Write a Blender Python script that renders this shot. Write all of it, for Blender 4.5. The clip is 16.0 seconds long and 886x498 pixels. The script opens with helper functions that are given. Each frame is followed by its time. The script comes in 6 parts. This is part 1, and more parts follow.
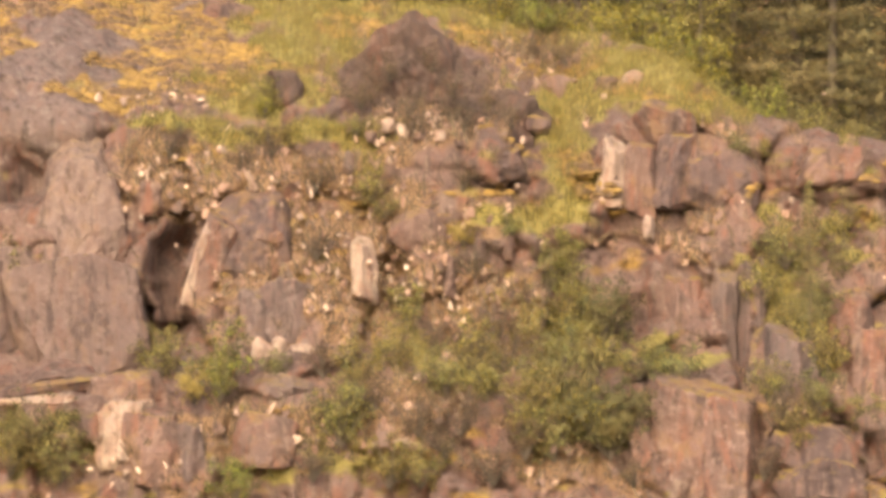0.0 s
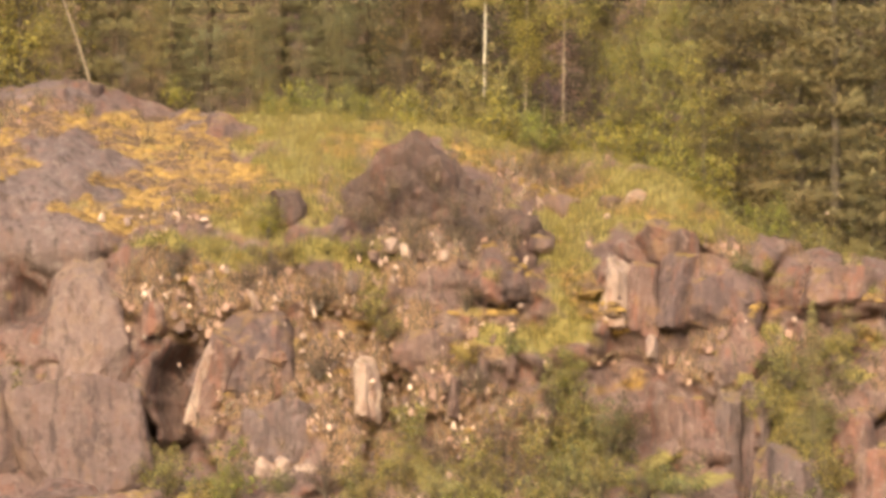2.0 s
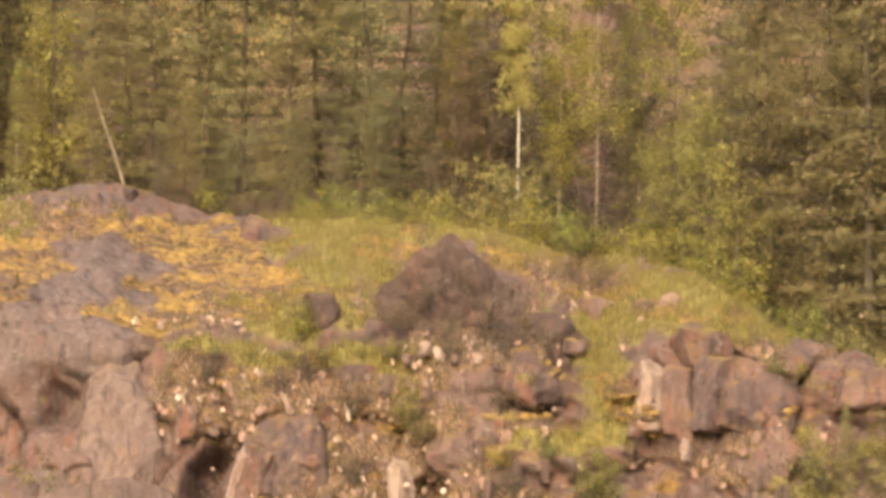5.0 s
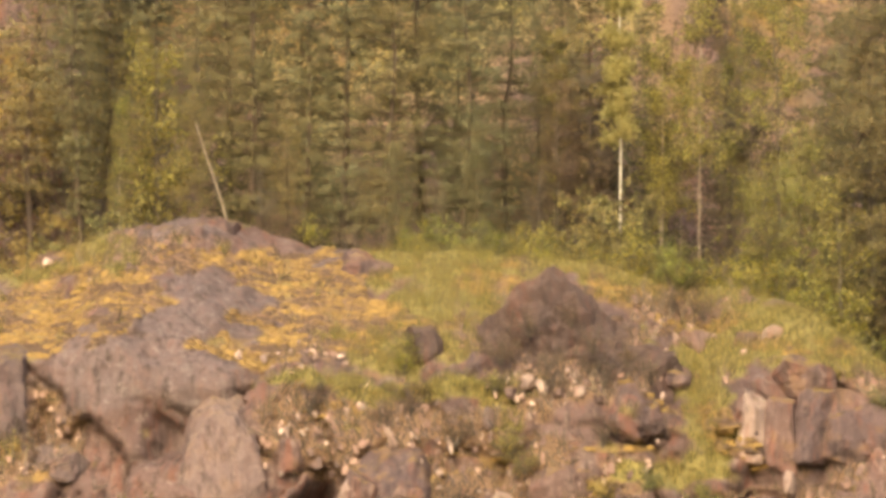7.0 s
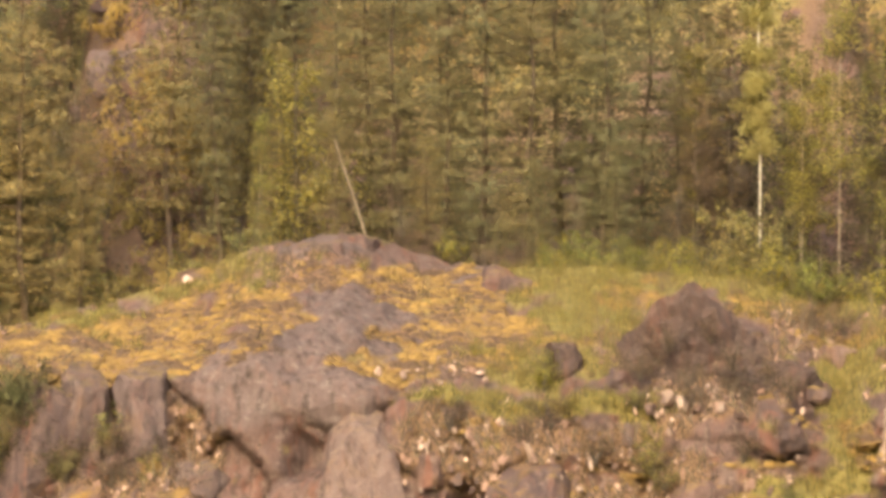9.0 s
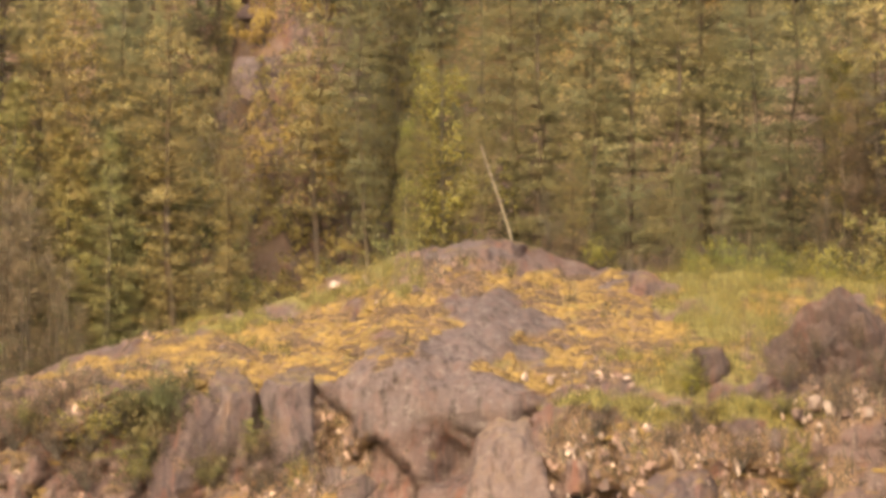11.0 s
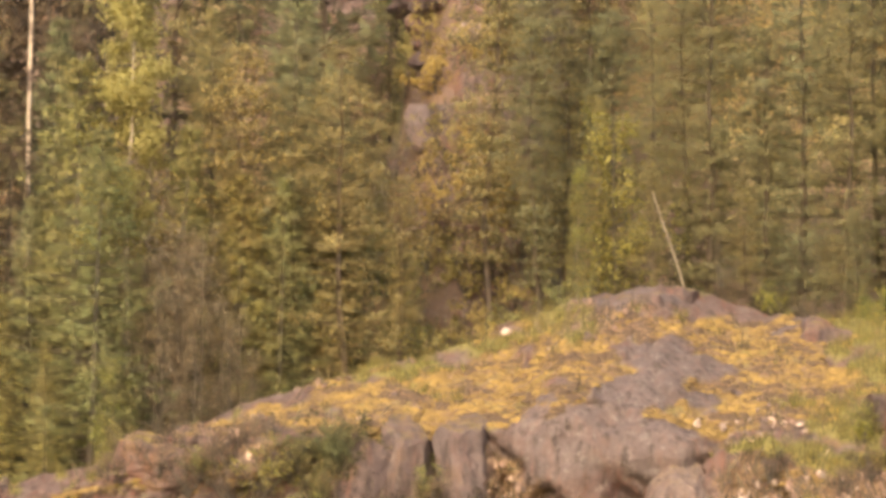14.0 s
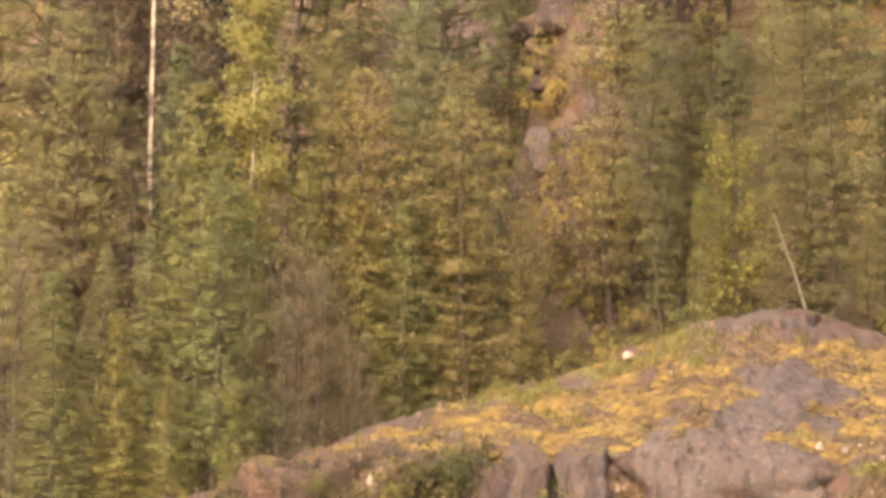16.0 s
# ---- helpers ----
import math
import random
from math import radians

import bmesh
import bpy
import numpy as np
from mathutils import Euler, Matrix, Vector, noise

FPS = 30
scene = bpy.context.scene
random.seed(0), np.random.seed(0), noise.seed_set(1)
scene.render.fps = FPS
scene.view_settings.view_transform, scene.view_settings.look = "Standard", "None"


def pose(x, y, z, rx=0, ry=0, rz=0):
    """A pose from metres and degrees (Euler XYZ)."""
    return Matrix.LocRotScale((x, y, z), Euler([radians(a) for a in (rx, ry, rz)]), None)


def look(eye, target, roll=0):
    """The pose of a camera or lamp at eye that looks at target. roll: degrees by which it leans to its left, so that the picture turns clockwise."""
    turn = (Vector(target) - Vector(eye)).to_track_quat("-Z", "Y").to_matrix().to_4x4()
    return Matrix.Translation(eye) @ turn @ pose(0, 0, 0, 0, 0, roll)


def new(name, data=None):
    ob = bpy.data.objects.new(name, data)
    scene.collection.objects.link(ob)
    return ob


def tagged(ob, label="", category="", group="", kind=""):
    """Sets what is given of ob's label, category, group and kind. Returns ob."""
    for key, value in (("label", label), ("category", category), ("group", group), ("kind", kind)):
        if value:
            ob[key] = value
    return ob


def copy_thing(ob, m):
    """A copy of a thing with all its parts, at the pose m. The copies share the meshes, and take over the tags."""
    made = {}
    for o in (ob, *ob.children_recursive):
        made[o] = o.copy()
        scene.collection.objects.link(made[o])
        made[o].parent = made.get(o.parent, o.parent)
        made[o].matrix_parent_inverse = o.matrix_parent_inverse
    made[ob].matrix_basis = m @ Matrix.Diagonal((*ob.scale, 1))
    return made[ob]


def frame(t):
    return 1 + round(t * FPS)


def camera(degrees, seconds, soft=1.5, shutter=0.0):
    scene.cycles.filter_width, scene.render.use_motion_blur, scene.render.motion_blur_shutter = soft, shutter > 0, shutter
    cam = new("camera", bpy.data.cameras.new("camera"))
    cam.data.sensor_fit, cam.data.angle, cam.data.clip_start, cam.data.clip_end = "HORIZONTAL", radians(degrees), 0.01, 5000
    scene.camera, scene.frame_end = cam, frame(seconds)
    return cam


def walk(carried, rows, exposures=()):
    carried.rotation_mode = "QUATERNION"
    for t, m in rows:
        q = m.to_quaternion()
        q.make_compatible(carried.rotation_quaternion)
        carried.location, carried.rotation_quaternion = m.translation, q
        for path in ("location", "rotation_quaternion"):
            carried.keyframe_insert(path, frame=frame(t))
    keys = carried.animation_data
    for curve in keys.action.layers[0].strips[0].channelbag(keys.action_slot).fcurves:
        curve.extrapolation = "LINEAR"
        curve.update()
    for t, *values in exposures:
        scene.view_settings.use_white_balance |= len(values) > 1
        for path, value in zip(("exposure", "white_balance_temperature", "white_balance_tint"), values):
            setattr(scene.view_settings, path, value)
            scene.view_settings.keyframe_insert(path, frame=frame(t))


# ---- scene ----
# The crag is about 125 m off, across flat ground; the camera stands still on a tripod and turns.
cam = camera(12.0, 16.0, soft=3.8)
EYE = 1.6
ROWS = [
    (0.0, -0.000, 5.000, 0.000),
    (0.5, 0.009, 5.426, 0.025),
    (1.0, 0.021, 5.836, -0.005),
    (1.5, 0.014, 6.235, -0.043),
    (2.0, 0.043, 6.627, -0.016),
    (2.5, 0.133, 6.838, -0.073),
    (3.0, 0.231, 6.995, -0.046),
    (3.5, 0.276, 7.261, -0.018),
    (4.0, 0.317, 7.547, -0.007),
    (4.2, 0.333, 7.663, -0.006),
    (6.3, 1.261, 8.366, 0.012),
    (6.5, 1.439, 8.398, 0.013),
    (7.0, 1.910, 8.479, 0.032),
    (7.5, 2.365, 8.550, 0.061),
    (8.0, 2.863, 8.638, 0.093),
    (8.5, 3.327, 8.676, 0.128),
    (9.0, 3.823, 8.697, 0.138),
    (9.5, 4.323, 8.707, 0.193),
    (10.0, 4.824, 8.741, 0.259),
    (10.2, 5.031, 8.747, 0.275),
    (12.3, 7.035, 8.920, 0.442),
    (12.5, 7.201, 8.991, 0.458),
    (13.0, 7.553, 9.097, 0.494),
    (13.5, 7.875, 9.238, 0.507),
    (14.0, 8.206, 9.381, 0.538),
    (14.5, 8.593, 9.474, 0.561),
    (15.0, 9.012, 9.533, 0.588),
    (15.5, 9.464, 9.628, 0.679),
    (16.0, 9.880, 9.687, 0.660),
]
walk(cam, [(t, pose(0, 0, EYE, 90 + pitch, 0, yaw) @ pose(0, 0, 0, 0, 0, roll)) for t, yaw, pitch, roll in ROWS],
     exposures=[(0.0, 1.81, 7350, 5), (6.0, 1.70, 7350, 3), (11.0, 1.68, 7180, 2), (16.0, 1.76, 7020, 1)])

# ---- light: a low sun in haze behind the camera's left shoulder, and a bright hazy sky ----
SUN_EL, SUN_AZ = radians(27), radians(-170)
to_sun = Vector((math.sin(SUN_AZ) * math.cos(SUN_EL), math.cos(SUN_AZ) * math.cos(SUN_EL), math.sin(SUN_EL)))
world = bpy.data.worlds.new("sky")
world.use_nodes = True
scene.world = world
wn = world.node_tree
sky = wn.nodes.new("ShaderNodeTexSky")
sky.sky_type, sky.sun_disc, sky.sun_elevation, sky.sun_rotation = "NISHITA", False, SUN_EL, SUN_AZ
sky.dust_density = 4.0
wn.links.new(sky.outputs[0], wn.nodes["Background"].inputs[0])
wn.nodes["Background"].inputs[1].default_value = 0.15
sun = new("sun", bpy.data.lights.new("sun", "SUN"))
sun.data.energy, sun.data.angle, sun.data.color = 1.05, radians(30), (1.0, 0.80, 0.56)
sun.matrix_world = look(to_sun * 300 + Vector((-10, 125, 0)), (-10, 125, 0))


# ---- materials ----
def nodes_of(name, rough=0.9):
    m = bpy.data.materials.new(name)
    m.use_nodes = True
    t = m.node_tree
    b = t.nodes["Principled BSDF"]
    b.inputs["Roughness"].default_value = rough
    b.inputs["Specular IOR Level"].default_value = 0.25
    return m, t, b


def coords(t):
    g = t.nodes.new("ShaderNodeNewGeometry")
    return g.outputs["Position"]


def fac_noise(t, scale, detail=6, rough=0.6, lo=0.4, hi=0.6, stretch=(1, 1, 1)):
    mp = t.nodes.new("ShaderNodeMapping")
    mp.inputs["Scale"].default_value = stretch
    t.links.new(coords(t), mp.inputs[0])
    n = t.nodes.new("ShaderNodeTexNoise")
    n.inputs["Scale"].default_value, n.inputs["Detail"].default_value, n.inputs["Roughness"].default_value = scale, detail, rough
    t.links.new(mp.outputs[0], n.inputs["Vector"])
    r = t.nodes.new("ShaderNodeMapRange")
    r.inputs[1].default_value, r.inputs[2].default_value = lo, hi
    t.links.new(n.outputs[0], r.inputs[0])
    return r.outputs[0]


def mix(t, f, a, b):
    n = t.nodes.new("ShaderNodeMix")
    n.data_type = "RGBA"
    for v, s in ((f, n.inputs[0]), (a, n.inputs[6]), (b, n.inputs[7])):
        if isinstance(v, (int, float)):
            s.default_value = v
        elif isinstance(v, tuple):
            s.default_value = (*v, 1)
        else:
            t.links.new(v, s)
    return n.outputs[2]


def bump(t, b, height, strength, dist):
    n = t.nodes.new("ShaderNodeBump")
    n.inputs["Strength"].default_value, n.inputs["Distance"].default_value = strength, dist
    t.links.new(height, n.inputs["Height"])
    t.links.new(n.outputs[0], b.inputs["Normal"])


def times(t, a, b):
    n = t.nodes.new("ShaderNodeMath")
    n.operation = "MULTIPLY"
    for v, s in ((a, n.inputs[0]), (b, n.inputs[1])):
        if isinstance(v, (int, float)):
            s.default_value = v
        else:
            t.links.new(v, s)
    return n.outputs[0]


def granite(t, light, dark, stain, lichen):
    """Weathered granite in two tones, with upright streaks, rust-red stains, pale lichen and grain."""
    c = mix(t, fac_noise(t, 0.55, 5, 0.6, 0.38, 0.62), dark, light)
    c = mix(t, times(t, fac_noise(t, 1.3, 5, 0.65, 0.50, 0.62, (1.6, 1.6, 0.5)), 0.8), c, stain)
    c = mix(t, times(t, fac_noise(t, 1.9, 5, 0.65, 0.52, 0.62, (1.8, 1.8, 0.45)), 0.75), c, tuple(0.5 * v for v in dark))
    c = mix(t, times(t, fac_noise(t, 3.0, 5, 0.65, 0.52, 0.62, (2.0, 2.0, 0.28)), 0.4), c, tuple(0.9 * v for v in lichen))
    c = mix(t, times(t, fac_noise(t, 2.9, 6, 0.7, 0.55, 0.64), 0.7), c, lichen)
    c = mix(t, times(t, fac_noise(t, 5.5, 5, 0.7, 0.5, 0.66), 0.4), c, tuple(0.6 * v for v in dark))
    return mix(t, times(t, fac_noise(t, 16, 4, 0.7, 0.4, 0.7), 0.2), c, tuple(0.6 * v for v in light))


def rock_material(name, light, dark, stain=(0.36, 0.17, 0.11), lichen=(0.46, 0.40, 0.33), growth=0.9, sod=((0.19, 0.135, 0.03), (0.16, 0.095, 0.05))):
    m, t, b = nodes_of(name, 0.88)
    c = granite(t, light, dark, stain, lichen)
    if growth:
        g = t.nodes.new("ShaderNodeNewGeometry")
        up = t.nodes.new("ShaderNodeSeparateXYZ")
        t.links.new(g.outputs["True Normal"], up.inputs[0])
        r = t.nodes.new("ShaderNodeMapRange")
        r.inputs[1].default_value, r.inputs[2].default_value = 0.45, 0.85
        t.links.new(up.outputs[2], r.inputs[0])
        plants = mix(t, fac_noise(t, 1.2, 5, 0.6), *sod)
        c = mix(t, times(t, times(t, r.outputs[0], fac_noise(t, 2.2, 6, 0.7, 0.42, 0.55)), growth), c, plants)
        c = mix(t, times(t, fac_noise(t, 1.1, 6, 0.7, 0.54, 0.64), 0.6 * growth), c, sod[1])
    t.links.new(c, b.inputs["Base Color"])
    bump(t, b, fac_noise(t, 5, 8, 0.7, 0.2, 0.8), 0.7, 0.12)
    return m


ROCK_PINK = rock_material("pink_granite", (0.157, 0.094, 0.085), (0.089, 0.058, 0.055), (0.168, 0.074, 0.056), (0.213, 0.148, 0.133))
ROCK_GREY = rock_material("grey_granite", (0.134, 0.094, 0.093), (0.087, 0.061, 0.062), (0.123, 0.074, 0.070), (0.165, 0.124, 0.122), 0.55)
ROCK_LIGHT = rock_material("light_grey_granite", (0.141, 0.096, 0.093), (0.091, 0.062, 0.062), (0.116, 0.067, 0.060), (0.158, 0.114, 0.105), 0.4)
# Lighter copy of the light grey granite, with the slab's sunlight in its colour.
ROCK_SLAB = rock_material("grey_granite_with_painted_sun", (0.175, 0.121, 0.114), (0.124, 0.085, 0.083), (0.141, 0.085, 0.074), (0.200, 0.147, 0.135), 0.4)
# Dark weathered tone; it also stands in for shade on some blocks and ledges.
ROCK_DARK = rock_material("dark_weathered_and_shaded_granite", (0.113, 0.074, 0.075), (0.068, 0.047, 0.050), (0.135, 0.063, 0.050), (0.164, 0.111, 0.101))
ROCK_BROWN = rock_material("brown_weathered_granite", (0.098, 0.064, 0.059), (0.062, 0.041, 0.039), (0.117, 0.058, 0.047), (0.132, 0.092, 0.083), 0.9, ((0.080, 0.055, 0.038), (0.075, 0.045, 0.036)))
# For freshly broken stones, and for faces whose sunlight is painted as pale rock.
ROCK_PALE = rock_material("pale_fresh_and_sunlit_granite", (0.347, 0.250, 0.216), (0.221, 0.152, 0.134), (0.236, 0.129, 0.100), (0.363, 0.290, 0.252), 0.4)
ROCK_WHITE = rock_material("white_broken_granite", (0.642, 0.486, 0.418), (0.442, 0.306, 0.265), (0.398, 0.237, 0.189), (0.663, 0.521, 0.456), 0)


def hill_material():
    """Granite with cover: the layer "cover" says where moss (red), grass (green) and dry litter (blue) grow."""
    m, t, b = nodes_of("mossy_granite_hill", 0.92)
    c = granite(t, (0.154, 0.095, 0.087), (0.082, 0.052, 0.050), (0.160, 0.070, 0.053), (0.210, 0.156, 0.138))
    a = t.nodes.new("ShaderNodeAttribute")
    a.attribute_name = "cover"
    s = t.nodes.new("ShaderNodeSeparateColor")
    t.links.new(a.outputs["Color"], s.inputs[0])
    grey = granite(t, (0.150, 0.104, 0.101), (0.100, 0.071, 0.070), (0.160, 0.100, 0.090), (0.205, 0.160, 0.152))
    c = mix(t, a.outputs["Alpha"], c, grey)
    litter = mix(t, fac_noise(t, 7, 6, 0.7, 0.4, 0.6), (0.130, 0.077, 0.053), (0.222, 0.137, 0.087))
    moss = mix(t, fac_noise(t, 3.5, 7, 0.7, 0.38, 0.6), (0.104, 0.061, 0.032), (0.282, 0.172, 0.054))
    grass = mix(t, fac_noise(t, 4, 7, 0.7, 0.38, 0.6), (0.122, 0.103, 0.041), (0.228, 0.180, 0.066))
    moss = mix(t, times(t, fac_noise(t, 1.1, 6, 0.7, 0.46, 0.55, (0.7, 0.7, 2.2)), 0.95), moss, litter)
    moss = mix(t, times(t, fac_noise(t, 0.7, 5, 0.6, 0.5, 0.62), 0.6), moss, grass)
    for k, col in ((2, litter), (1, grass), (0, moss)):
        c = mix(t, s.outputs[k], c, col)
    t.links.new(c, b.inputs["Base Color"])
    bump(t, b, fac_noise(t, 6, 8, 0.7, 0.2, 0.8), 0.8, 0.12)
    return m


HILL = hill_material()


def plant_material(name, c1, c2, thin=0.35, brown=0.5, tone=(0.205, 0.138, 0.068), size=0.8, stretch=(1, 1, 1.6), sparse=0.4, band=(0.42, 0.62)):
    """Leaves and needles: each spray takes its own tone, each plant its own shade; light passes through the leaves and, by the share sparse, between them."""
    m, t, b = nodes_of(name, 0.7)
    g = t.nodes.new("ShaderNodeNewGeometry")
    o = t.nodes.new("ShaderNodeObjectInfo")
    c = mix(t, g.outputs["Random Per Island"], c1, c2)
    hue = mix(t, o.outputs["Random"], (0.81, 0.92, 0.96), (1.13, 1.04, 0.88))
    own = t.nodes.new("ShaderNodeMix")
    own.data_type, own.blend_type = "RGBA", "MULTIPLY"
    own.inputs[0].default_value = 1.0
    t.links.new(c, own.inputs[6])
    t.links.new(hue, own.inputs[7])
    c = own.outputs[2]
    c = mix(t, times(t, fac_noise(t, size, 5, 0.65, *band, stretch), brown), c, tone)
    t.links.new(c, b.inputs["Base Color"])
    tr = t.nodes.new("ShaderNodeBsdfTranslucent")
    t.links.new(c, tr.inputs[0])
    mx = t.nodes.new("ShaderNodeMixShader")
    mx.inputs[0].default_value = thin
    t.links.new(b.outputs[0], mx.inputs[1])
    t.links.new(tr.outputs[0], mx.inputs[2])
    gap = t.nodes.new("ShaderNodeMixShader")
    gap.inputs[0].default_value = sparse
    t.links.new(mx.outputs[0], gap.inputs[1])
    t.links.new(t.nodes.new("ShaderNodeBsdfTransparent").outputs[0], gap.inputs[2])
    t.links.new(gap.outputs[0], t.nodes["Material Output"].inputs[0])
    return m


NEEDLE_SPRUCE = plant_material("spruce_needles", (0.236, 0.214, 0.110), (0.302, 0.268, 0.137), 0.45, sparse=0.45)
NEEDLE_LIGHT = plant_material("light_spruce_needles", (0.238, 0.214, 0.086), (0.300, 0.264, 0.106), 0.45, sparse=0.42)
NEEDLE_OLIVE = plant_material("olive_spruce_needles", (0.256, 0.222, 0.111), (0.326, 0.276, 0.135), 0.45, sparse=0.45)
NEEDLE_PINE = plant_material("pine_needles", (0.204, 0.176, 0.092), (0.262, 0.224, 0.115), 0.45, 0.45, sparse=0.38)
NEEDLE_WARM = plant_material("brownish_pine_needles", (0.262, 0.212, 0.104), (0.330, 0.264, 0.130), 0.45, sparse=0.42)
NEEDLE_DEEP = plant_material("deep_olive_needles", (0.182, 0.146, 0.073), (0.240, 0.191, 0.094), 0.45, sparse=0.34)
LEAF_SCRUB = plant_material("dark_scrub_leaves", (0.098, 0.090, 0.040), (0.150, 0.132, 0.058), 0.4, sparse=0.3)
LEAF_BIRCH = plant_material("young_birch_leaves", (0.225, 0.200, 0.062), (0.375, 0.319, 0.106), 0.5)
LEAF_FRESH = plant_material("fresh_birch_leaves", (0.30, 0.262, 0.105), (0.41, 0.35, 0.145), 0.5, 0.25, sparse=0.32)
LEAF_SHRUB = plant_material("shrub_leaves", (0.167, 0.151, 0.060), (0.285, 0.247, 0.100), 0.45, sparse=0.36)
LEAF_BRIGHT = plant_material("bright_shrub_leaves", (0.203, 0.201, 0.044), (0.331, 0.301, 0.086), 0.5, sparse=0.38)
LEAF_YELLOW = plant_material("yellow_shrub_leaves", (0.290, 0.214, 0.080), (0.400, 0.295, 0.110), 0.4, sparse=0.35)
LEAF_DRY = plant_material("dry_brush", (0.090, 0.057, 0.050), (0.147, 0.097, 0.077), 0.3)
STALKS = plant_material("dry_stalks", (0.116, 0.076, 0.062), (0.291, 0.202, 0.147), 0.3)
# Brown bare twigs, kept dark so that the wood's shade is in their colour.
LEAF_BARE = plant_material("brown_twigs_darkened_for_shade", (0.085, 0.060, 0.052), (0.125, 0.090, 0.075), 0.2)
LEAF_ALDER = plant_material("alder_twigs", (0.193, 0.139, 0.103), (0.269, 0.197, 0.143), 0.35)
GRASS = plant_material("grass_blades", (0.166, 0.146, 0.050), (0.296, 0.246, 0.082), 0.4)
MOSS = plant_material("yellow_moss", (0.136, 0.082, 0.034), (0.262, 0.161, 0.055), 0.1, 1.0, (0.084, 0.051, 0.034), 1.0, (0.7, 0.7, 2.1), 0.0, (0.47, 0.54))


def rubble_material():
    m, t, b = nodes_of("broken_granite", 0.88)
    g = t.nodes.new("ShaderNodeNewGeometry")
    r = t.nodes.new("ShaderNodeValToRGB")
    ramp = r.color_ramp.elements
    ramp[0].color, ramp[1].color = (0.082, 0.059, 0.059, 1), (0.47, 0.335, 0.275, 1)
    ramp.new(0.5).color = (0.155, 0.101, 0.094, 1)
    ramp.new(0.85).color = (0.272, 0.167, 0.138, 1)
    t.links.new(g.outputs["Random Per Island"], r.inputs[0])
    t.links.new(mix(t, times(t, fac_noise(t, 6, 5, 0.7), 0.4), r.outputs[0], (0.15, 0.09, 0.07)), b.inputs["Base Color"])
    bump(t, b, fac_noise(t, 9, 5, 0.7, 0.3, 0.7), 0.5, 0.04)
    return m


RUBBLE = rubble_material()


def bark_material(name, c1, c2, scale, stretch=(1, 1, 1)):
    m, t, b = nodes_of(name, 0.9)
    t.links.new(mix(t, fac_noise(t, scale, 6, 0.7, 0.42, 0.58, stretch), c1, c2), b.inputs["Base Color"])
    bump(t, b, fac_noise(t, scale * 2, 5, 0.7, 0.3, 0.7, stretch), 0.6, 0.03)
    return m


BARK_BIRCH = bark_material("birch_bark", (0.52, 0.47, 0.40), (0.27, 0.225, 0.185), 3, (1, 1, 2.5))
BARK_PINE = bark_material("pine_bark", (0.075, 0.050, 0.038), (0.045, 0.033, 0.027), 4, (1, 1, 0.5))
BARK_GREY = bark_material("grey_bark", (0.085, 0.066, 0.054), (0.050, 0.040, 0.034), 5, (1, 1, 0.5))
BARK_PALE = bark_material("pale_peeling_bark", (0.56, 0.42, 0.33), (0.13, 0.09, 0.075), 1.6, (0.8, 0.8, 1.2))
BARK_STEM = bark_material("dull_birch_bark", (0.30, 0.24, 0.18), (0.15, 0.115, 0.085), 3, (1, 1, 1.5))
BARK_DEAD = bark_material("bleached_dead_wood", (0.217, 0.169, 0.131), (0.135, 0.101, 0.079), 5, (1, 1, 0.4))


def meadow_material():
    m, t, b = nodes_of("meadow", 0.95)
    c = mix(t, fac_noise(t, 0.12, 6, 0.6), (0.10, 0.10, 0.03), (0.19, 0.165, 0.055))
    c = mix(t, times(t, fac_noise(t, 2.5, 6, 0.7), 0.5), c, (0.20, 0.15, 0.07))
    t.links.new(c, b.inputs["Base Color"])
    bump(t, b, fac_noise(t, 6, 6, 0.7, 0.2, 0.8), 0.8, 0.1)
    return m


MEADOW = meadow_material()


